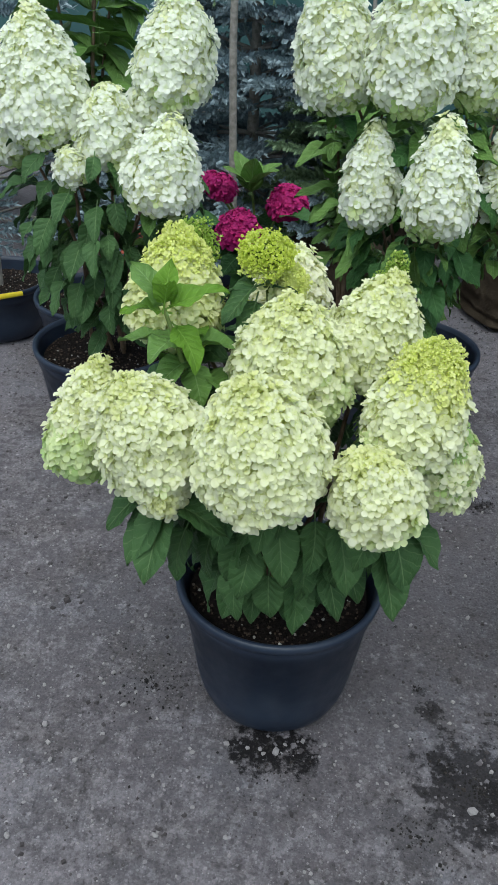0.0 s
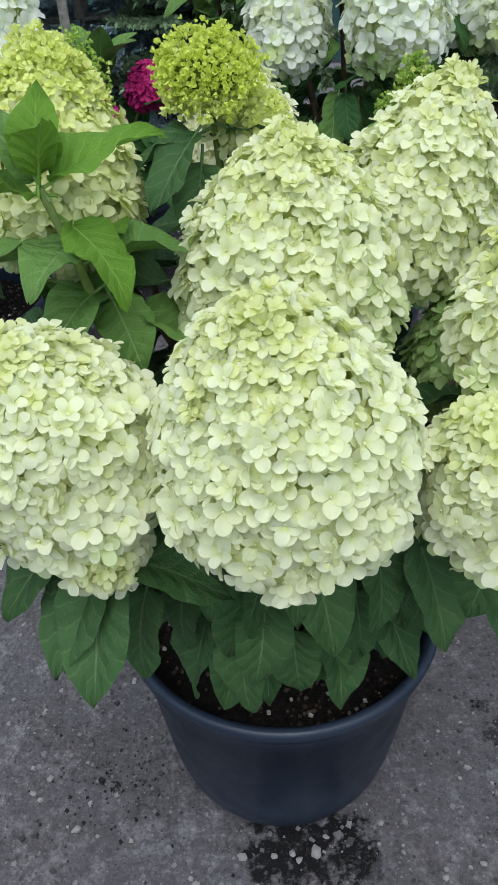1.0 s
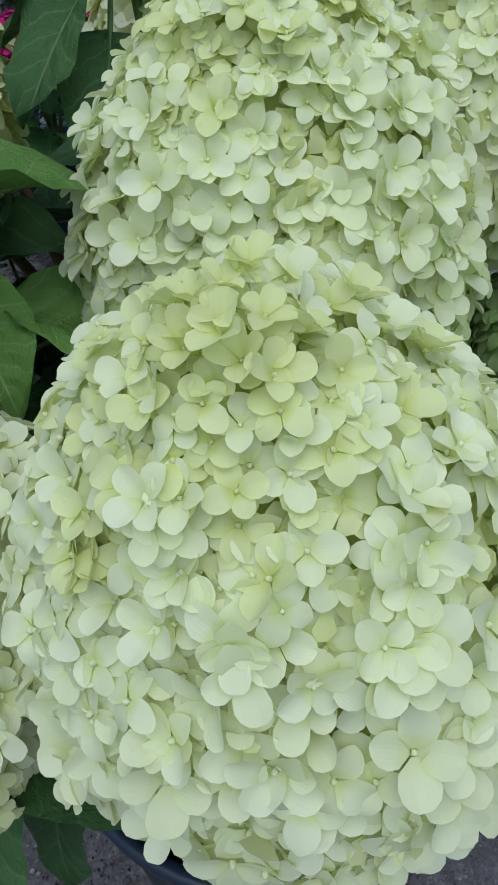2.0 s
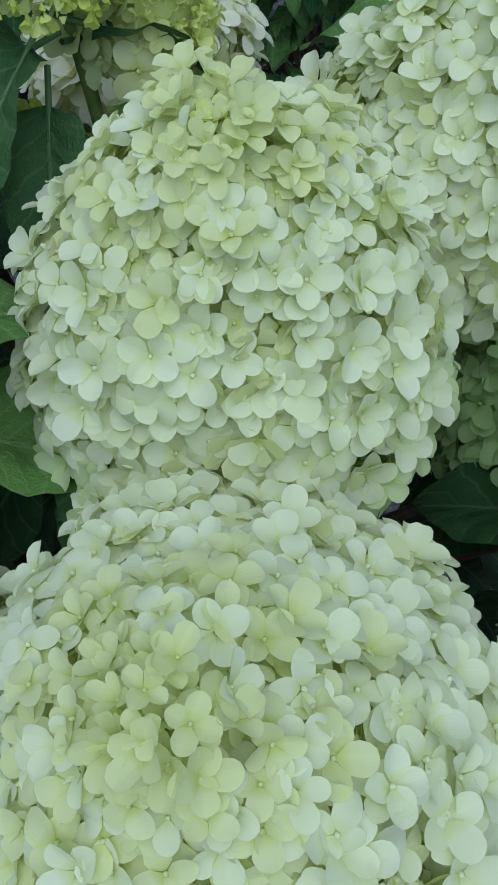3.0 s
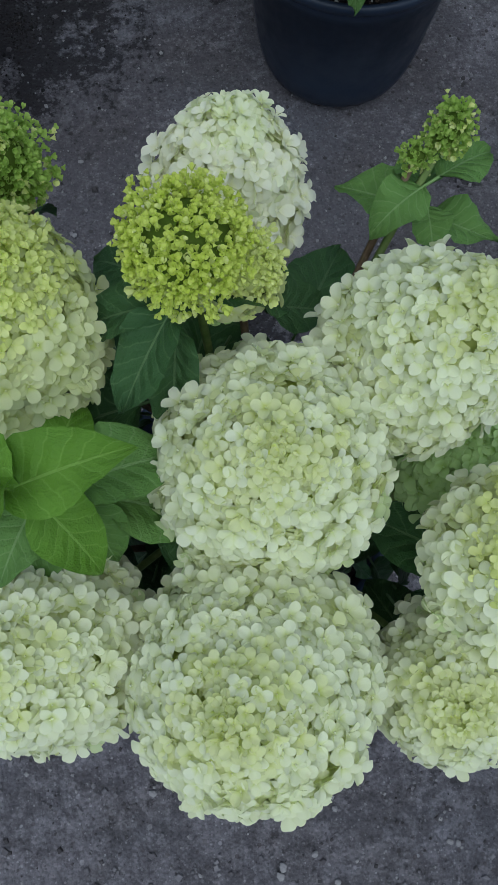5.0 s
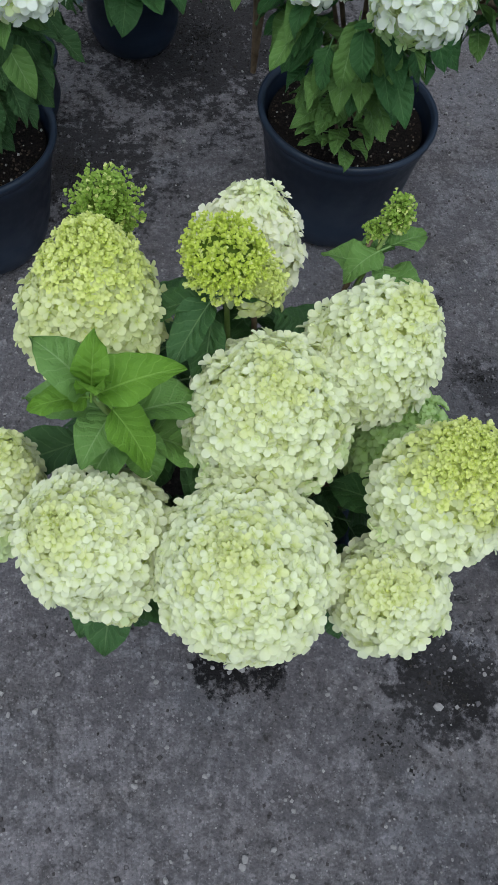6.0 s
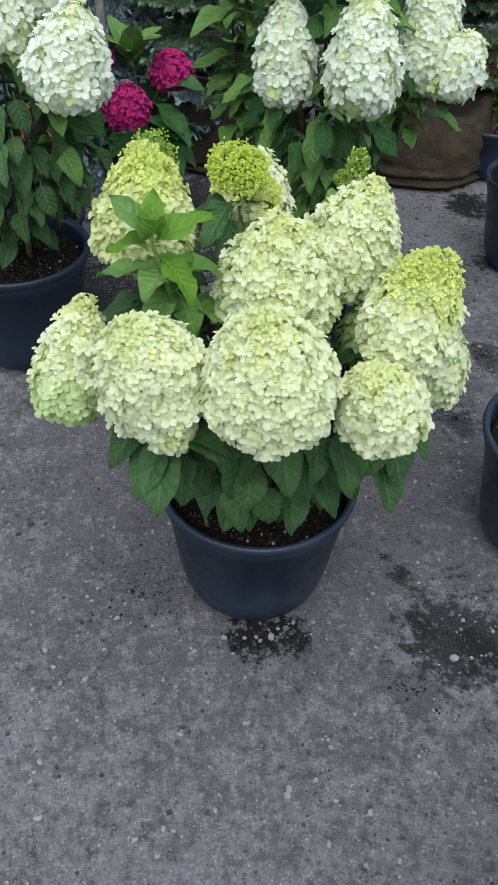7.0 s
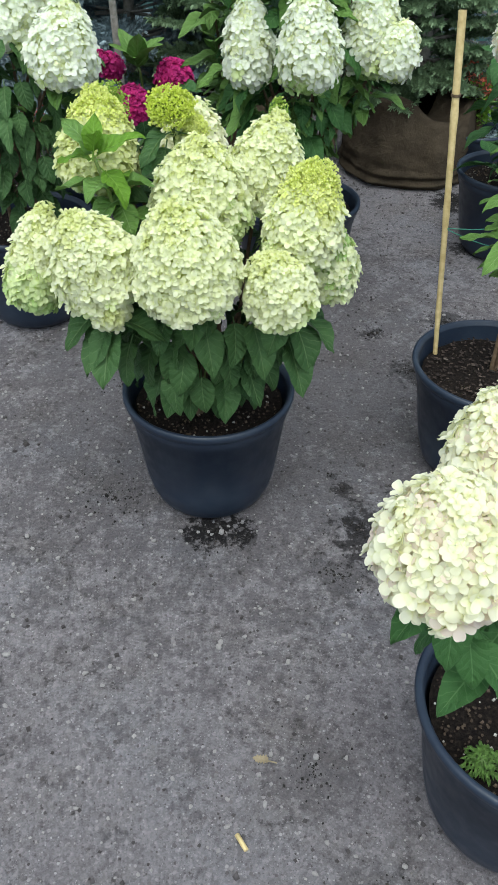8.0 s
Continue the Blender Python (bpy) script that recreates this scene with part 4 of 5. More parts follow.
# ---- plants at the right-hand edge ----
def blush_hydrangea():
    p = thing("potted_hydrangea", 0.652, 0.455, 0, "hydrangea with cream heads turning pink in navy pot", "potted plant", "hydrangeas in pots")
    flower_pot(p, seed=6)
    rng = np.random.RandomState(8)
    kit = leaf_kit(LEAF_BACK, 0.084, 0.044, 15, 50)
    for k, (c, ax, ln, r, tint) in enumerate((((0.400, 0.330, 0.793), (-0.1, -0.1, 1), 0.070, 0.074, (CREAM_SOFT, BLUSH)), ((0.505, 0.470, 0.795), (0.0, 0.1, 1), 0.072, 0.066, (CREAM_SOFT, BLUSH)))):
        flower_head(p, c, ax, ln, r, size=0.0118, kit=FINE, tint=tint, seed=60 + k, cone=0.3, tip_from=2.0, label="cream flower head blushed with pink")
        foot = Vector(c) - Vector(ax).normalized() * ln * 0.5
        root = Vector((0.64 + 0.02 * k, 0.45, 0.262))
        stem(p, root, foot, (-0.03, -0.02, 0), 0.005, 0.0035, STEM)
        for i in range(12):
            ang = rng.uniform(0, 0.8) + (i % 2) * math.pi + (i // 2) * 1.3
            t = 0.92 - 0.08 * (i // 2)
            way = Vector((math.cos(ang), math.sin(ang), rng.uniform(-0.7, -0.1)))
            leaf_at(p, kit[rng.randint(6)], root.lerp(foot, t) + Vector((-0.02, -0.01, 0)), way, rng.uniform(-0.2, 0.2))
    weed = leaf_kit(LEAF_LIGHT, 0.014, 0.007, 7, 70)
    for i in range(40):
        ang, far = i * 2.4, 0.022 * math.sqrt(i / 40)
        leaf_at(p, weed[i % 6], (0.540 + far * math.cos(ang), 0.380 + far * math.sin(ang), 0.268 + 0.0004 * (40 - i)), (math.cos(ang), math.sin(ang), 0.7), 0, "weed_leaf")
    return p


blush_hydrangea()


def staked_shrub():
    p = thing("staked_shrub", 0.849, 1.363, 0, "young shrub tied with green twine in navy pot", "potted plant")
    flower_pot(p, seed=7, chips=True)
    rng = np.random.RandomState(9)
    kit = leaf_kit(LEAF_LIGHT, 0.10, 0.040, 13, 80)
    for k, (dx, dy) in enumerate(((0.0, 0.03), (0.012, 0.02), (-0.008, 0.015))):
        root, end = Vector((0.86 + dx, 1.37 + dy, 0.265)), Vector((0.90 + 4 * dx, 1.42 + dy, 0.80 + 0.06 * k))
        stem(p, root, end, (0.01 * k, 0.01, 0), 0.006, 0.003, WOOD)
        for i in range(10):
            ang = 2.6 + rng.uniform(-1.2, 1.2) if i % 3 else rng.uniform(0, 6.28)
            leaf_at(p, kit[rng.randint(6)], root.lerp(end, 0.35 + 0.065 * i), (math.cos(ang), math.sin(ang), rng.uniform(-0.3, 0.4)), rng.uniform(-0.3, 0.3))
    # whorls of narrow leaves that reach towards the cane
    whorl = leaf_kit(LEAF_LIGHT, 0.105, 0.034, 13, 84)
    for cx, cy, cz, n in ((0.835, 1.36, 0.880, 7), (0.825, 1.36, 0.715, 7), (0.815, 1.34, 0.620, 5)):
        stem(p, (0.86, 1.38, 0.265), (cx, cy, cz), (0.03, 0, 0), 0.005, 0.0025, WOOD)
        for i in range(n):
            ang = 6.283 * i / n + rng.uniform(-0.2, 0.2)
            leaf_at(p, whorl[rng.randint(6)], (cx, cy, cz - 0.006 * (i % 2)), (math.cos(ang), math.sin(ang), rng.uniform(-0.15, 0.25)), rng.uniform(-0.2, 0.2))
    return p


staked_shrub()


def bamboo_cane():
    a, b = Vector((0.738, 1.459, 0.20)), Vector((0.719, 1.602, 1.002))
    pts, rad = [], []
    for i in range(25):
        t = i / 24
        pts.append(a.lerp(b, t))
        rad.append(0.0055 + 0.0033 * t + (0.0012 if i in (5, 12, 18) else 0))
    v, q = tube(pts, rad, 10)
    ob = new("bamboo_cane", mesh_quads("bamboo_cane", v, q, [CANE]))
    tagged(ob, "thin pale bamboo cane stuck upright in pot soil", "plant stake")
    v, q = tube([b, b + Vector((0, 0.0003, 0.001))], [0.0088, 0.001], 10)
    part("cut_end", mesh_quads("cut_end", v, q, [CANE]), ob)
    k = a.lerp(b, 0.80)
    v, q = merge([tube([k + Vector((0.0095 * math.cos(t), 0.0095 * math.sin(t), 0.002 * j)) for t in np.linspace(0, 6.283, 13)], [0.0014] * 13, 5) for j in range(3)])
    part("binding", mesh_quads("binding", v, q, [WOOD]), ob, label="brown wire binding")
    return ob


bamboo_cane()
tw = arc((0.727, 1.525, 0.565), (0.875, 1.40, 0.56), (0, 0, -0.01), 7)
tv, tq = merge([tube(tw, [0.0012] * 7, 5), tube([p + Vector((0, 0, 0.012 * i)) for i, p in enumerate(tw)], [0.0012] * 7, 5)])
tagged(new("twine", mesh_quads("twine", tv, tq, [TWINE])), "green twine tied from the cane to the shrub", "twine")


def far_right_plant():
    p = thing("potted_hydrangea", 1.265, 2.541, 0, "leafy hydrangea with one white head in navy pot", "potted plant", "hydrangeas in pots")
    flower_pot(p, seed=9)
    rng = np.random.RandomState(19)
    kit = leaf_kit(LEAF_BACK, 0.13, 0.055, 11, 90)
    flower_head(p, (1.05, 2.05, 0.88), (0.1, 0, 1), 0.12, 0.085, size=0.011, kit=COARSE, tint=(WHITE, BLUSH), seed=91, label="white flower head")
    stem(p, (1.25, 2.52, 0.26), (1.06, 2.08, 0.80), (0, 0, 0.05), 0.006, 0.003, WOOD)
    for i in range(60):
        t = rng.rand()
        ang = rng.uniform(0, 6.283)
        base = Vector((1.25, 2.52, 0.30)).lerp(Vector((1.12, 2.22, 0.80)), t) + Vector((rng.uniform(-0.1, 0.1), rng.uniform(-0.1, 0.1), 0))
        leaf_at(p, kit[rng.randint(6)], base, (math.cos(ang), math.sin(ang), rng.uniform(-0.6, 0.3)), rng.uniform(-0.4, 0.4))
    return p


far_right_plant()


# ---- behind ----
def pink_hydrangea():
    p = thing("potted_hydrangea", 0.0, 2.96, 0, "low hydrangea with magenta flower heads in dark pot", "potted plant", "hydrangeas in pots")
    flower_pot(p, r=0.14, h=0.22, base=0.10, seed=12)
    rng = np.random.RandomState(21)
    for k, (c, r) in enumerate((((0.106, 2.836, 0.550), 0.062), ((-0.032, 2.626, 0.522), 0.062), ((-0.112, 2.888, 0.572), 0.045), ((-0.145, 2.86, 0.60), 0.03))):
        flower_head(p, c, (rng.uniform(-0.2, 0.2), -0.2, 1), r * 0.82, r, size=0.012, kit=COARSE, tint=(PINK, PINK if k else RED), seed=100 + k, cone=0.1, label="rounded magenta flower head", tip_from=2.0)
        stem(p, (0.0, 2.94, 0.18), Vector(c) - Vector((0, 0, 0.02)), (0, 0, 0.02), 0.005, 0.004, STEM)
    kit, bright = leaf_kit(LEAF_BACK, 0.13, 0.085, 11, 110), leaf_kit(LEAF_LIGHT, 0.13, 0.075, 11, 120)
    for i in range(44):
        ang = rng.uniform(0, 6.283)
        d = Vector((math.cos(ang), math.sin(ang), rng.uniform(-0.5, 0.2)))
        leaf_at(p, kit[rng.randint(6)], Vector((0.0, 2.82, rng.uniform(0.28, 0.52))) + Vector((d.x, d.y, 0)) * rng.uniform(0.02, 0.12), d, rng.uniform(-0.4, 0.4))
    for i in range(7):
        ang = 0.4 + i * 0.9
        leaf_at(p, bright[i % 6], (-0.01, 2.80, 0.585), (math.cos(ang), math.sin(ang), 2.4 if i % 2 else 1.4), 0)
    stem(p, (0, 2.94, 0.18), (-0.01, 2.80, 0.60), (0.01, 0, 0), 0.005, 0.004, STEM)
    return p


pink_hydrangea()


def shoot_mesh(length, needle, count, seed, thick=0.0016, spread=1.0):
    """A twig set round with needles, along +Y."""
    rng = np.random.RandomState(seed)
    v, q = tube([(0, 0, 0), (0, length, 0)], [0.003, 0.0015], 4)
    vs, qs, n = [v], [q], len(v)
    for i in range(count):
        t = (i + rng.rand()) / count
        a = rng.uniform(0, 6.283)
        o = Vector((math.cos(a), 0, math.sin(a)))
        d = (o * spread + Vector((0, 0.75 + 0.5 * t, 0))).normalized()
        b = Vector((0, length * t, 0))
        s = d.cross(o).normalized() if d.cross(o).length > 1e-3 else Vector((1, 0, 0))
        ln = needle * rng.uniform(0.8, 1.15)
        vs.append(np.array([b - s * thick, b + s * thick, b + d * ln + s * thick * 0.4, b + d * ln - s * thick * 0.4]))
        qs.append(np.array([(n, n + 1, n + 2, n + 3)]))
        n += 4
    return np.concatenate(vs), np.concatenate(qs)


def conifer(name, label, x, y, base, height, reach, mat, tiers, per, shoot, needle, seed, thick=0.0016, spread=1.0, count=40):
    t = thing(name, x, y, base, label, "tree")
    v, q = tube([(0, 0, 0), (0.01, 0, height * 0.5), (0, 0, height)], [0.03, 0.022, 0.006], 8)
    part("trunk", mesh_quads("trunk", v, q, [BARK]), t)
    rng = np.random.RandomState(seed)
    kit = [shoot_mesh(shoot, needle, count, seed + i, thick, spread) for i in range(3)]
    vs, qs, n = [], [], 0
    bs = []
    for i in range(tiers):
        z = height * (0.04 + 0.92 * i / tiers)
        far = reach * (1 - 0.85 * i / tiers)
        for j in range(per):
            ang = i * 0.7 + 2 * math.pi * j / per + rng.uniform(-0.25, 0.25)
            d = Vector((math.cos(ang), math.sin(ang), rng.uniform(-0.1, 0.25)))
            tip = Vector((0, 0, z)) + d * far * rng.uniform(0.8, 1.1)
            bs.append(tube([(0, 0, z), tip], [0.008, 0.003], 5))
            steps = max(2, int(far / (shoot * 0.42)))
            for k in range(steps):
                f = 0.25 + 0.75 * (k + 1) / steps
                p0 = Vector((0, 0, z)).lerp(tip, f)
                for side in (-1, 0, 1):
                    a2 = ang + side * rng.uniform(0.6, 1.0)
                    d2 = Vector((math.cos(a2), math.sin(a2), rng.uniform(-0.15, 0.3))).normalized()
                    x2 = d2.cross(Vector((0, 0, 1))).normalized()
                    rot = np.array([x2, d2, x2.cross(d2)])
                    sv, sq = kit[rng.randint(3)]
                    vs.append(sv @ (rot * rng.uniform(0.7, 1.1)) + np.array(p0))
                    qs.append(sq + n)
                    n += len(sv)
    v, q = merge(bs)
    tagged(part("branch_work", mesh_quads("branch_work", v, q, [BARK]), t), kind="stuff")
    tagged(part("needles", mesh_quads("needles", np.concatenate(vs), np.concatenate(qs), [mat], smooth=False), t), kind="stuff")
    return t


conifer("blue_spruce", "blue-grey spruce with dense layered branches", -0.10, 3.95, 0.0, 1.7, 0.80, NEEDLE_BLUE, 14, 12, 0.11, 0.027, 200, 0.0060, 1.0, 24)
conifer("fir", "green fir with short thick shoots in burlap root ball", 1.14, 3.46, 0.30, 1.1, 0.36, NEEDLE_GREEN, 13, 12, 0.060, 0.018, 210, 0.0046, 1.6, 30)
conifer("fir", "low green fir in burlap root ball behind pink flowers", 0.36, 3.55, 0.22, 0.9, 0.46, NEEDLE_GREEN, 9, 10, 0.065, 0.017, 220, 0.0042, 1.5, 26)
conifer("blue_spruce", "blue-grey spruce standing further back", 1.75, 4.1, 0.0, 1.6, 0.8, NEEDLE_BLUE, 8, 7, 0.15, 0.030, 230, 0.0055, 1.0, 24)
conifer("blue_spruce", "blue-grey spruce standing further back", -1.35, 4.0, 0.0, 1.5, 0.75, NEEDLE_BLUE, 8, 7, 0.15, 0.030, 240, 0.0055, 1.0, 24)


def root_ball(x, y, r, h, seed, label):
    """A burlap-wrapped root ball with sagging folds."""
    prof = [(r * 0.3, h * 0.90), (r * 0.66, h * 0.93), (r * 0.86, h), (r * 0.93, h * 0.93), (r * 0.96, h * 0.7), (r, h * 0.45), (r * 1.02, h * 0.25), (r * 1.05, h * 0.17), (r * 1.00, h * 0.12), (r * 1.07, h * 0.06), (r * 1.0, 0.0)]
    fine = []
    for (r0, z0), (r1, z1) in zip(prof, prof[1:]):
        fine += [(r0 + (r1 - r0) * k / 4, z0 + (z1 - z0) * k / 4) for k in range(4)]
    v, q = lathe(fine + [prof[-1]], 120)
    for p in v:
        a = math.atan2(p[1], p[0])
        hi = p[2] / h
        f = 1 + 0.06 * noise.noise(Vector((math.cos(a) * 2, math.sin(a) * 2, p[2] * 5 + seed)))
        f += 0.035 * noise.noise(Vector((math.cos(a) * 5, math.sin(a) * 5, p[2] * 30 + seed))) * (1.5 - hi)
        f += 0.05 * hi * noise.noise(Vector((math.cos(a) * 7, math.sin(a) * 7, p[2] * 4 + seed)))
        f += 0.016 * math.sin(70 * p[2] + 4 * math.sin(2 * a + seed) + 2 * math.sin(5 * a)) * max(0, 1 - 1.5 * hi)
        if hi > 0.6:
            p[2] -= 0.12 * h * math.exp(-((a + 1.35) / 0.40) ** 4) * (hi - 0.6) / 0.4
        p[0] *= f
        p[1] *= f
        if p[2] > h * 0.6:
            p[2] += 0.10 * h * math.sin(3 * a + seed) * (hi - 0.6) / 0.4 + 0.16 * h * max(0, math.sin(2 * a + seed * 0.7)) ** 6
    ob = new("root_ball", mesh_quads("root_ball", v - np.array((0, 0, 0)), q, [BURLAP]))
    ob.location = (x, y, 0)
    tagged(ob, label, "root ball", "burlap root balls")
    v, q = lathe([(0.01, h * 0.68)] + [(r * k, h * 0.68 + 0.01 * noise.noise(Vector((k * 9, seed, 0)))) for k in (0.2, 0.4, 0.6, 0.8, 0.9)], 40)
    part("soil", mesh_quads("soil", v, q, [SOIL]), ob)
    return ob


root_ball(1.12, 3.40, 0.29, 0.33, 2, "brown burlap root ball with sagging folds under a fir")
root_ball(0.36, 3.58, 0.30, 0.28, 5, "brown burlap root ball standing in shade")


def weeping_standard():
    t = thing("weeping_tree", -0.097, 3.11, 0, "slim grey trunk of a weeping standard tree", "tree")
    v, q = tube([(0.02, 0, 0), (0.0, 0.0, 0.5), (-0.01, 0.0, 1.0), (0, 0, 1.55)], [0.016, 0.014, 0.013, 0.011], 9)
    part("trunk", mesh_quads("trunk", v, q, [BARK]), t)
    rng = np.random.RandomState(3)
    kit = shoot_mesh(0.12, 0.022, 50, 5, 0.0010, 0.8)
    vs, qs, n = [], [], 0
    for i in range(16):
        ang = 2 * math.pi * i / 16 + rng.uniform(-0.15, 0.15)
        far, low = rng.uniform(0.10, 0.34), rng.uniform(1.02, 1.3)
        pts = [Vector((math.cos(ang) * far * f, math.sin(ang) * far * f, 1.5 + 0.1 * math.sin(f * 3) - (1.5 - low) * max(0, f - 0.4) / 0.6)) for f in np.linspace(0, 1, 9)]
        for a, b in zip(pts, pts[1:]):
            d = (b - a).normalized()
            x = d.orthogonal().normalized()
            vs.append(kit[0] @ np.array([x, d, x.cross(d)]) * 0.8 + np.array(a))
            qs.append(kit[1] + n)
            n += len(kit[0])
    tagged(part("drooping_twigs", mesh_quads("drooping_twigs", np.concatenate(vs), np.concatenate(qs), [NEEDLE_GREEN], smooth=False), t), kind="stuff")
    return t


weeping_standard()


def leafy_shrub(name, x, y, label, top, count, spread, mat, length, seed, pot=True, low=0.3):
    p = thing(name, x, y, 0, label, "shrub")
    if pot:
        flower_pot(p, seed=seed)
    rng = np.random.RandomState(seed)
    kit = leaf_kit(mat, length, length * 0.42, 11, seed)
    for k in range(4):
        end = Vector((x + rng.uniform(-spread, spread), y + rng.uniform(-spread, spread) * 0.6, top * rng.uniform(0.9, 1.0)))
        root = Vector((x, y, 0.25))
        stem(p, root, end, (0, 0, 0), 0.007, 0.003, WOOD)
        for i in range(count // 4):
            t = low + (1 - low) * (i + rng.rand()) / (count // 4)
            ang = rng.uniform(0, 6.283)
            leaf_at(p, kit[rng.randint(6)], root.lerp(end, t), (math.cos(ang), math.sin(ang), rng.uniform(-0.3, 0.7)), rng.uniform(-0.3, 0.3))
    return p


leafy_shrub("shrub", -0.47, 2.56, "tall shrub with bright green leaves behind white flowers", 1.30, 80, 0.13, LEAF_LIGHT, 0.17, 131, True, 0.5)
leafy_shrub("shrub", 0.29, 2.50, "shrub with light green leaves beside white flowers", 0.98, 84, 0.09, LEAF_LIGHT, 0.12, 132, False, 0.4)
leafy_shrub("shrub", 0.70, 2.95, "dark leafy shrub in shade behind white flowers", 0.9, 60, 0.22, LEAF, 0.12, 133, False, 0.15)
leafy_shrub("shrub", -0.95, 2.60, "dark leafy shrub with thin brown stem", 1.0, 40, 0.18, LEAF, 0.12, 134, False, 0.4)


def red_shrub(x, y, z0, z1, label, seed, low_mat):
    p = thing("shrub", x, y, 0, label, "shrub")
    flower_pot(p, r=0.12, h=0.2, base=0.09, seed=seed)
    rng = np.random.RandomState(seed)
    tops, lows = leaf_kit(RED, 0.035, 0.020, 7, seed), leaf_kit(low_mat, 0.04, 0.024, 7, seed + 5)
    for k in range(8):
        end = Vector((x + rng.uniform(-0.1, 0.1), y + rng.uniform(-0.1, 0.1), rng.uniform(z0, z1)))
        stem(p, (x, y, 0.15), end, (0, 0, 0), 0.003, 0.002, WOOD)
        for i in range(14):
            ang = i * 2.4
            t = 0.35 + 0.65 * i / 13
            leaf_at(p, (tops if t > 0.78 else lows)[rng.randint(6)], Vector((x, y, 0.15)).lerp(end, t), (math.cos(ang), math.sin(ang), 0.4), 0)
    return p


red_shrub(1.36, 3.25, 0.36, 0.50, "small shrub with red tips over yellow-green leaves", 141, LEAF_YOUNG)
red_shrub(-0.30, 2.62, 0.40, 0.52, "small plant with red flowers in dark pot", 142, LEAF)


def tagged_pot():
    p = thing("potted_tree", -0.913, 2.888, 0, "young tree in dark pot with yellow tag on its stem", "potted plant")
    flower_pot(p, h=0.215, base=0.14, seed=15)
    stem(p, (-0.90, 2.88, 0.18), (-0.95, 2.95, 1.0), (0.02, 0, 0), 0.012, 0.008, BARK, "trunk")
    v, q = tube([(-0.02, -0.33, 0.215), (0.06, -0.35, 0.205), (0.15, -0.32, 0.222)], [0.010, 0.012, 0.010], 4)
    part("yellow_tag", mesh_quads("yellow_tag", v * np.array((1, 0.4, 1)) + np.array((0, -0.045, 0)), q, [TAG]), p, label="folded yellow plastic tag")
    kit = leaf_kit(LEAF_BACK, 0.10, 0.05, 9, 151)
    rng = np.random.RandomState(15)
    for i in range(16):
        ang = rng.uniform(0, 6.283)
        leaf_at(p, kit[i % 6], (-0.94, 2.94, 0.75 + 0.02 * i), (math.cos(ang), math.sin(ang), 0.2), 0)
    return p


tagged_pot()

# shade net and its posts close the yard at the back
nx = np.linspace(-6, 7, 60)
nv = np.array([(x, 5.4 + 0.04 * math.sin(x * 3.1) + dy, z) for dy in (0, 0.012) for z in (0.02, 1.0, 2.0) for x in nx])
nq = [(k * 180 + i * 60 + j, k * 180 + i * 60 + j + 1, k * 180 + (i + 1) * 60 + j + 1, k * 180 + (i + 1) * 60 + j) for k in range(2) for i in range(2) for j in range(59)]
fence = tagged(new("fence", mesh_quads("net", nv, nq, [NET])), "teal shade net fence behind the plants", "fence", kind="structure")
for fx in np.arange(-6, 7.1, 2.0):
    v, q = tube([(fx, 5.46, 0), (fx, 5.46, 2.1)], [0.03, 0.03], 8)
    part("post", mesh_quads("post", v, q, [BARK]), fence)


# ---- small things on the ground ----
def litter():
    v, q = tube([(0, -0.016, 0.005), (0, -0.0155, 0.005), (0, 0.015, 0.006), (0, 0.0155, 0.006)], [0.002, 0.0042, 0.0042, 0.002], 9)
    ob = new("twig_stub", mesh_quads("twig_stub", v, q, [CANE]))
    ob.matrix_basis = pose(0.195, 0.419, 0, 0, 0, 28)
    tagged(ob, "short pale yellow stub lying on asphalt", "litter")
    me = leaf_mesh("dry_leaf", DRY, 0.030, 0.014, 0.3, 0.5, 0.002, 13, 5, 0.25)
    ob = new("dry_leaf", me)
    ob.matrix_basis = pose(0.252, 0.562, 0.004, 0, 0, 70)
    tagged(ob, "dry ribbed brown leaf lying on asphalt", "leaf")


litter()


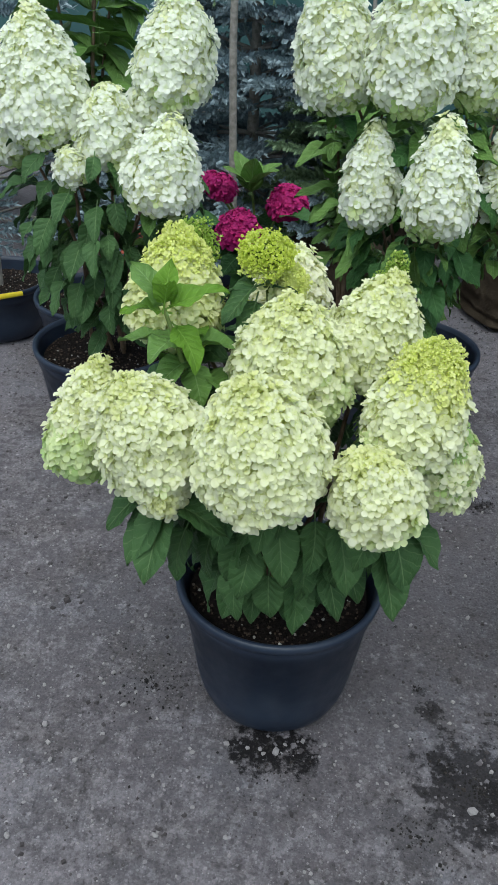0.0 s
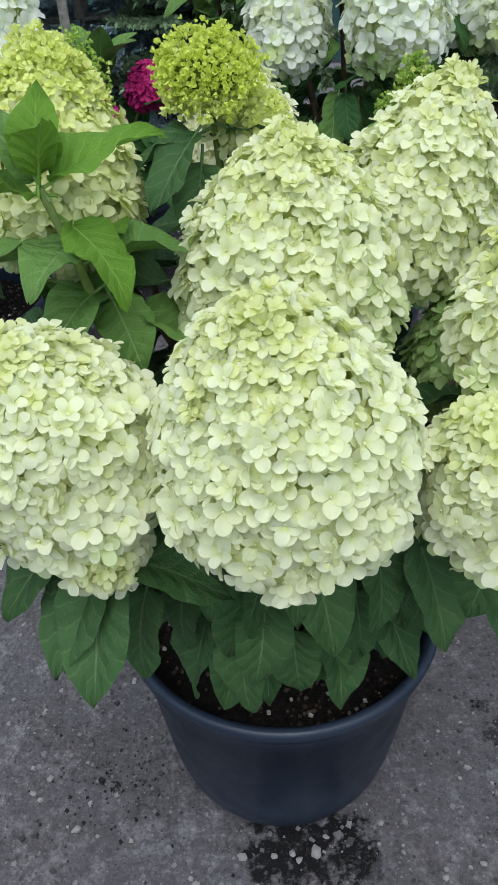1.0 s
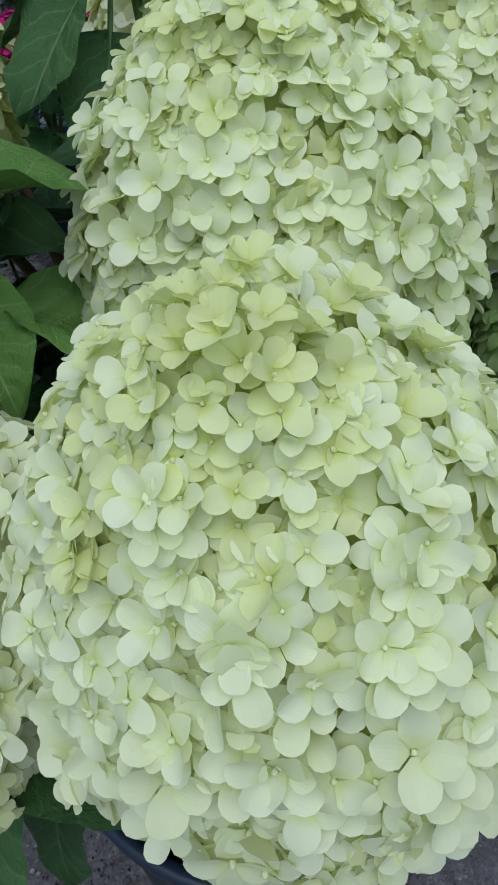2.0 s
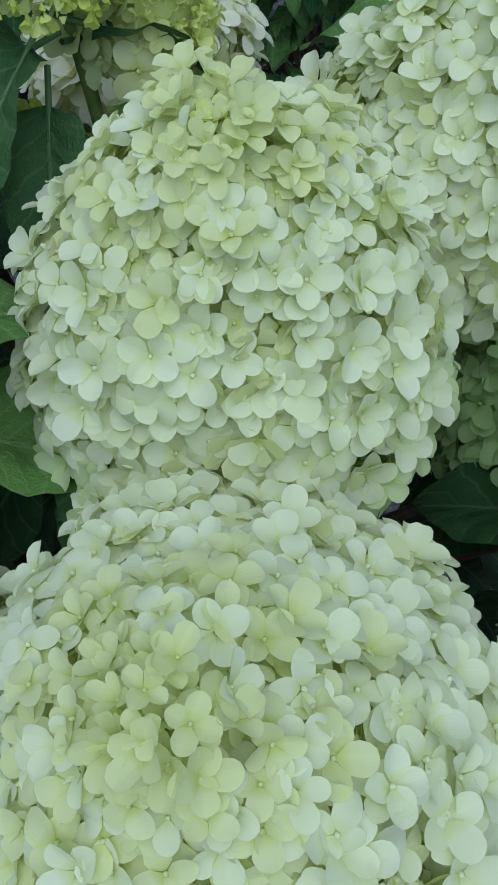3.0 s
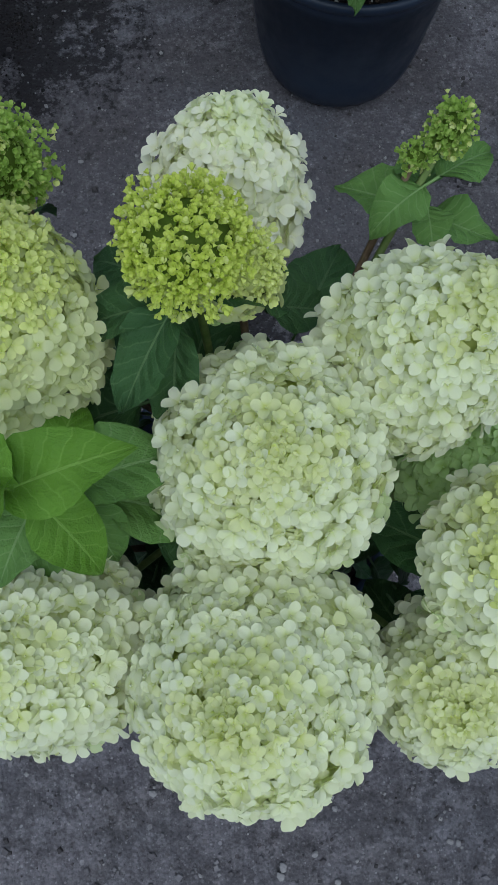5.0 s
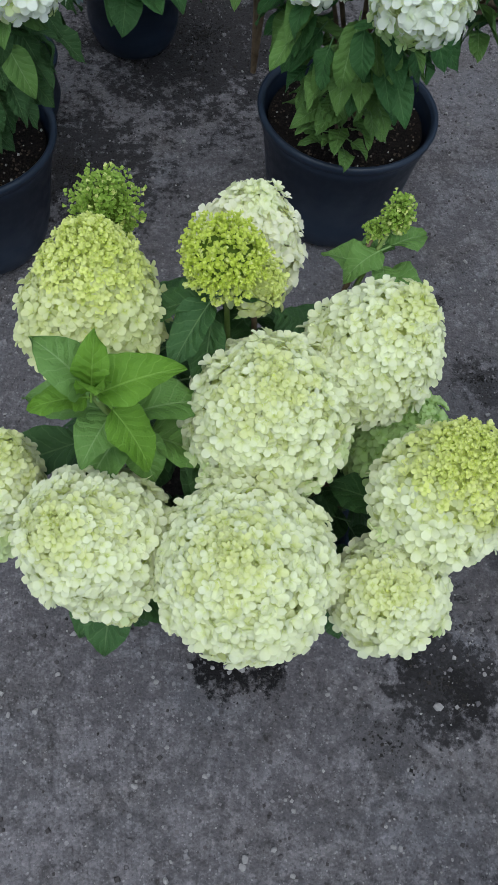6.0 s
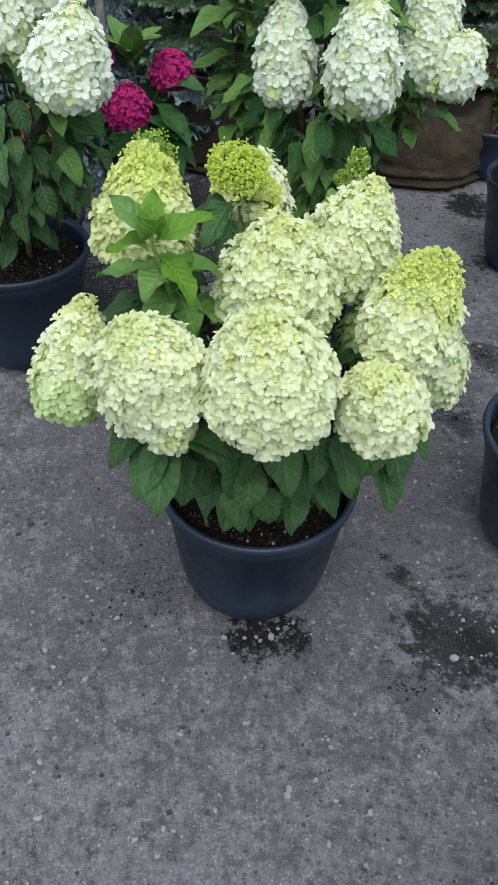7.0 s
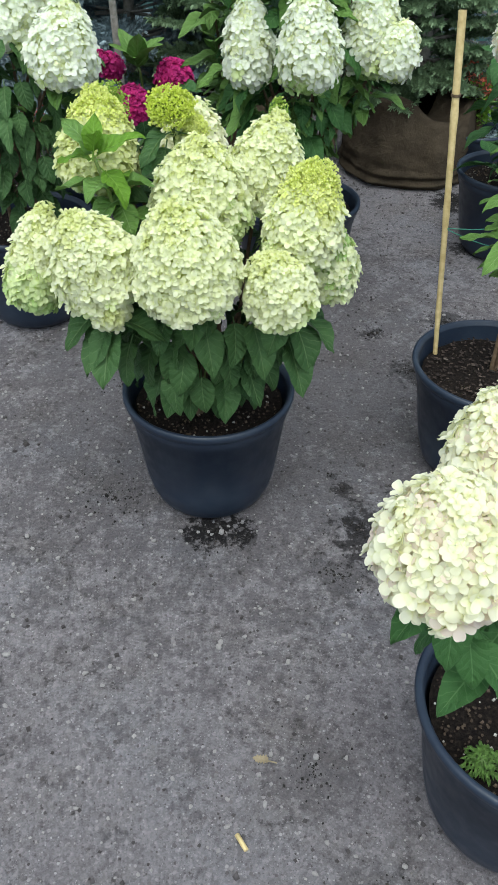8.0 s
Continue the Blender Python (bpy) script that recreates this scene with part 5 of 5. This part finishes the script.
def loose_grit():
    rng = np.random.RandomState(90)
    n = 19000
    x, y = rng.uniform(-1.0, 1.5, n), 0.1 + 3.2 * rng.rand(n) ** 1.25
    size = np.exp(rng.normal(-6.45, 0.45, n))
    size[:4500] = np.exp(rng.normal(-5.85, 0.30, 4500))
    me = crumbs("grit", np.stack([x, y, size * 0.2 - 0.002], 1), size, GRIT, rng)
    tagged(part("grit", me, ground, label="loose grey grit"), kind="stuff")
    pts, sz = [], []
    for sx, sy, r, s in STAINS_AND_SHADE[1:]:
        k = int(230 * (r / 0.1) ** 1.5 * s)
        a, d = rng.uniform(0, 6.283, k), r * np.abs(rng.normal(0, 0.42, k))
        pts.append(np.stack([sx + d * np.cos(a), sy + d * np.sin(a), np.full(k, -0.001)], 1))
        sz.append(np.exp(rng.normal(-6.75, 0.45, k)))
    me = crumbs("soil_crumbs", np.concatenate(pts), np.concatenate(sz), CRUMB, rng)
    tagged(part("soil_crumbs", me, ground, label="dark spilt soil crumbs"), kind="stuff")
    # larger pale pebbles, each its own piece
    kinds = []
    for k in range(7):
        bm = bmesh.new()
        bmesh.ops.create_icosphere(bm, subdivisions=1, radius=1.0)
        for v in bm.verts:
            v.co *= rng.uniform(0.75, 1.2)
            v.co.x *= 1.15
            v.co.z *= 0.65
        me = bpy.data.meshes.new("pebble")
        bm.to_mesh(me)
        bm.free()
        me.materials.append(PEBBLE)
        kinds.append(me)
    spots = [(0.193, 1.146, 8), (0.548, 1.058, 9), (0.173, 0.819, 7), (0.178, 0.83, 7), (-0.25, 0.828, 8), (0.347, 1.091, 5), (-0.222, 1.084, 5), (-0.042, 0.787, 5), (-0.139, 1.151, 5), (0.266, 0.899, 5), (0.118, 0.963, 5), (0.081, 0.541, 5), (0.14, 1.15, 5), (0.17, 1.14, 5), (0.21, 1.165, 4)]
    spots += [(rng.uniform(-0.7, 1.1), rng.uniform(0.2, 2.2), rng.uniform(2.5, 6.5)) for _ in range(280)]
    for i, (px, py, s) in enumerate(spots):
        m = pose(px, py, 0.0005 * s - 0.002, rng.uniform(-15, 15), rng.uniform(-15, 15), rng.uniform(0, 360)) @ Matrix.Diagonal((s * 0.001, s * 0.00085, s * 0.001, 1))
        part("pebble", kinds[i % 7], ground, m=m)


loose_grit()
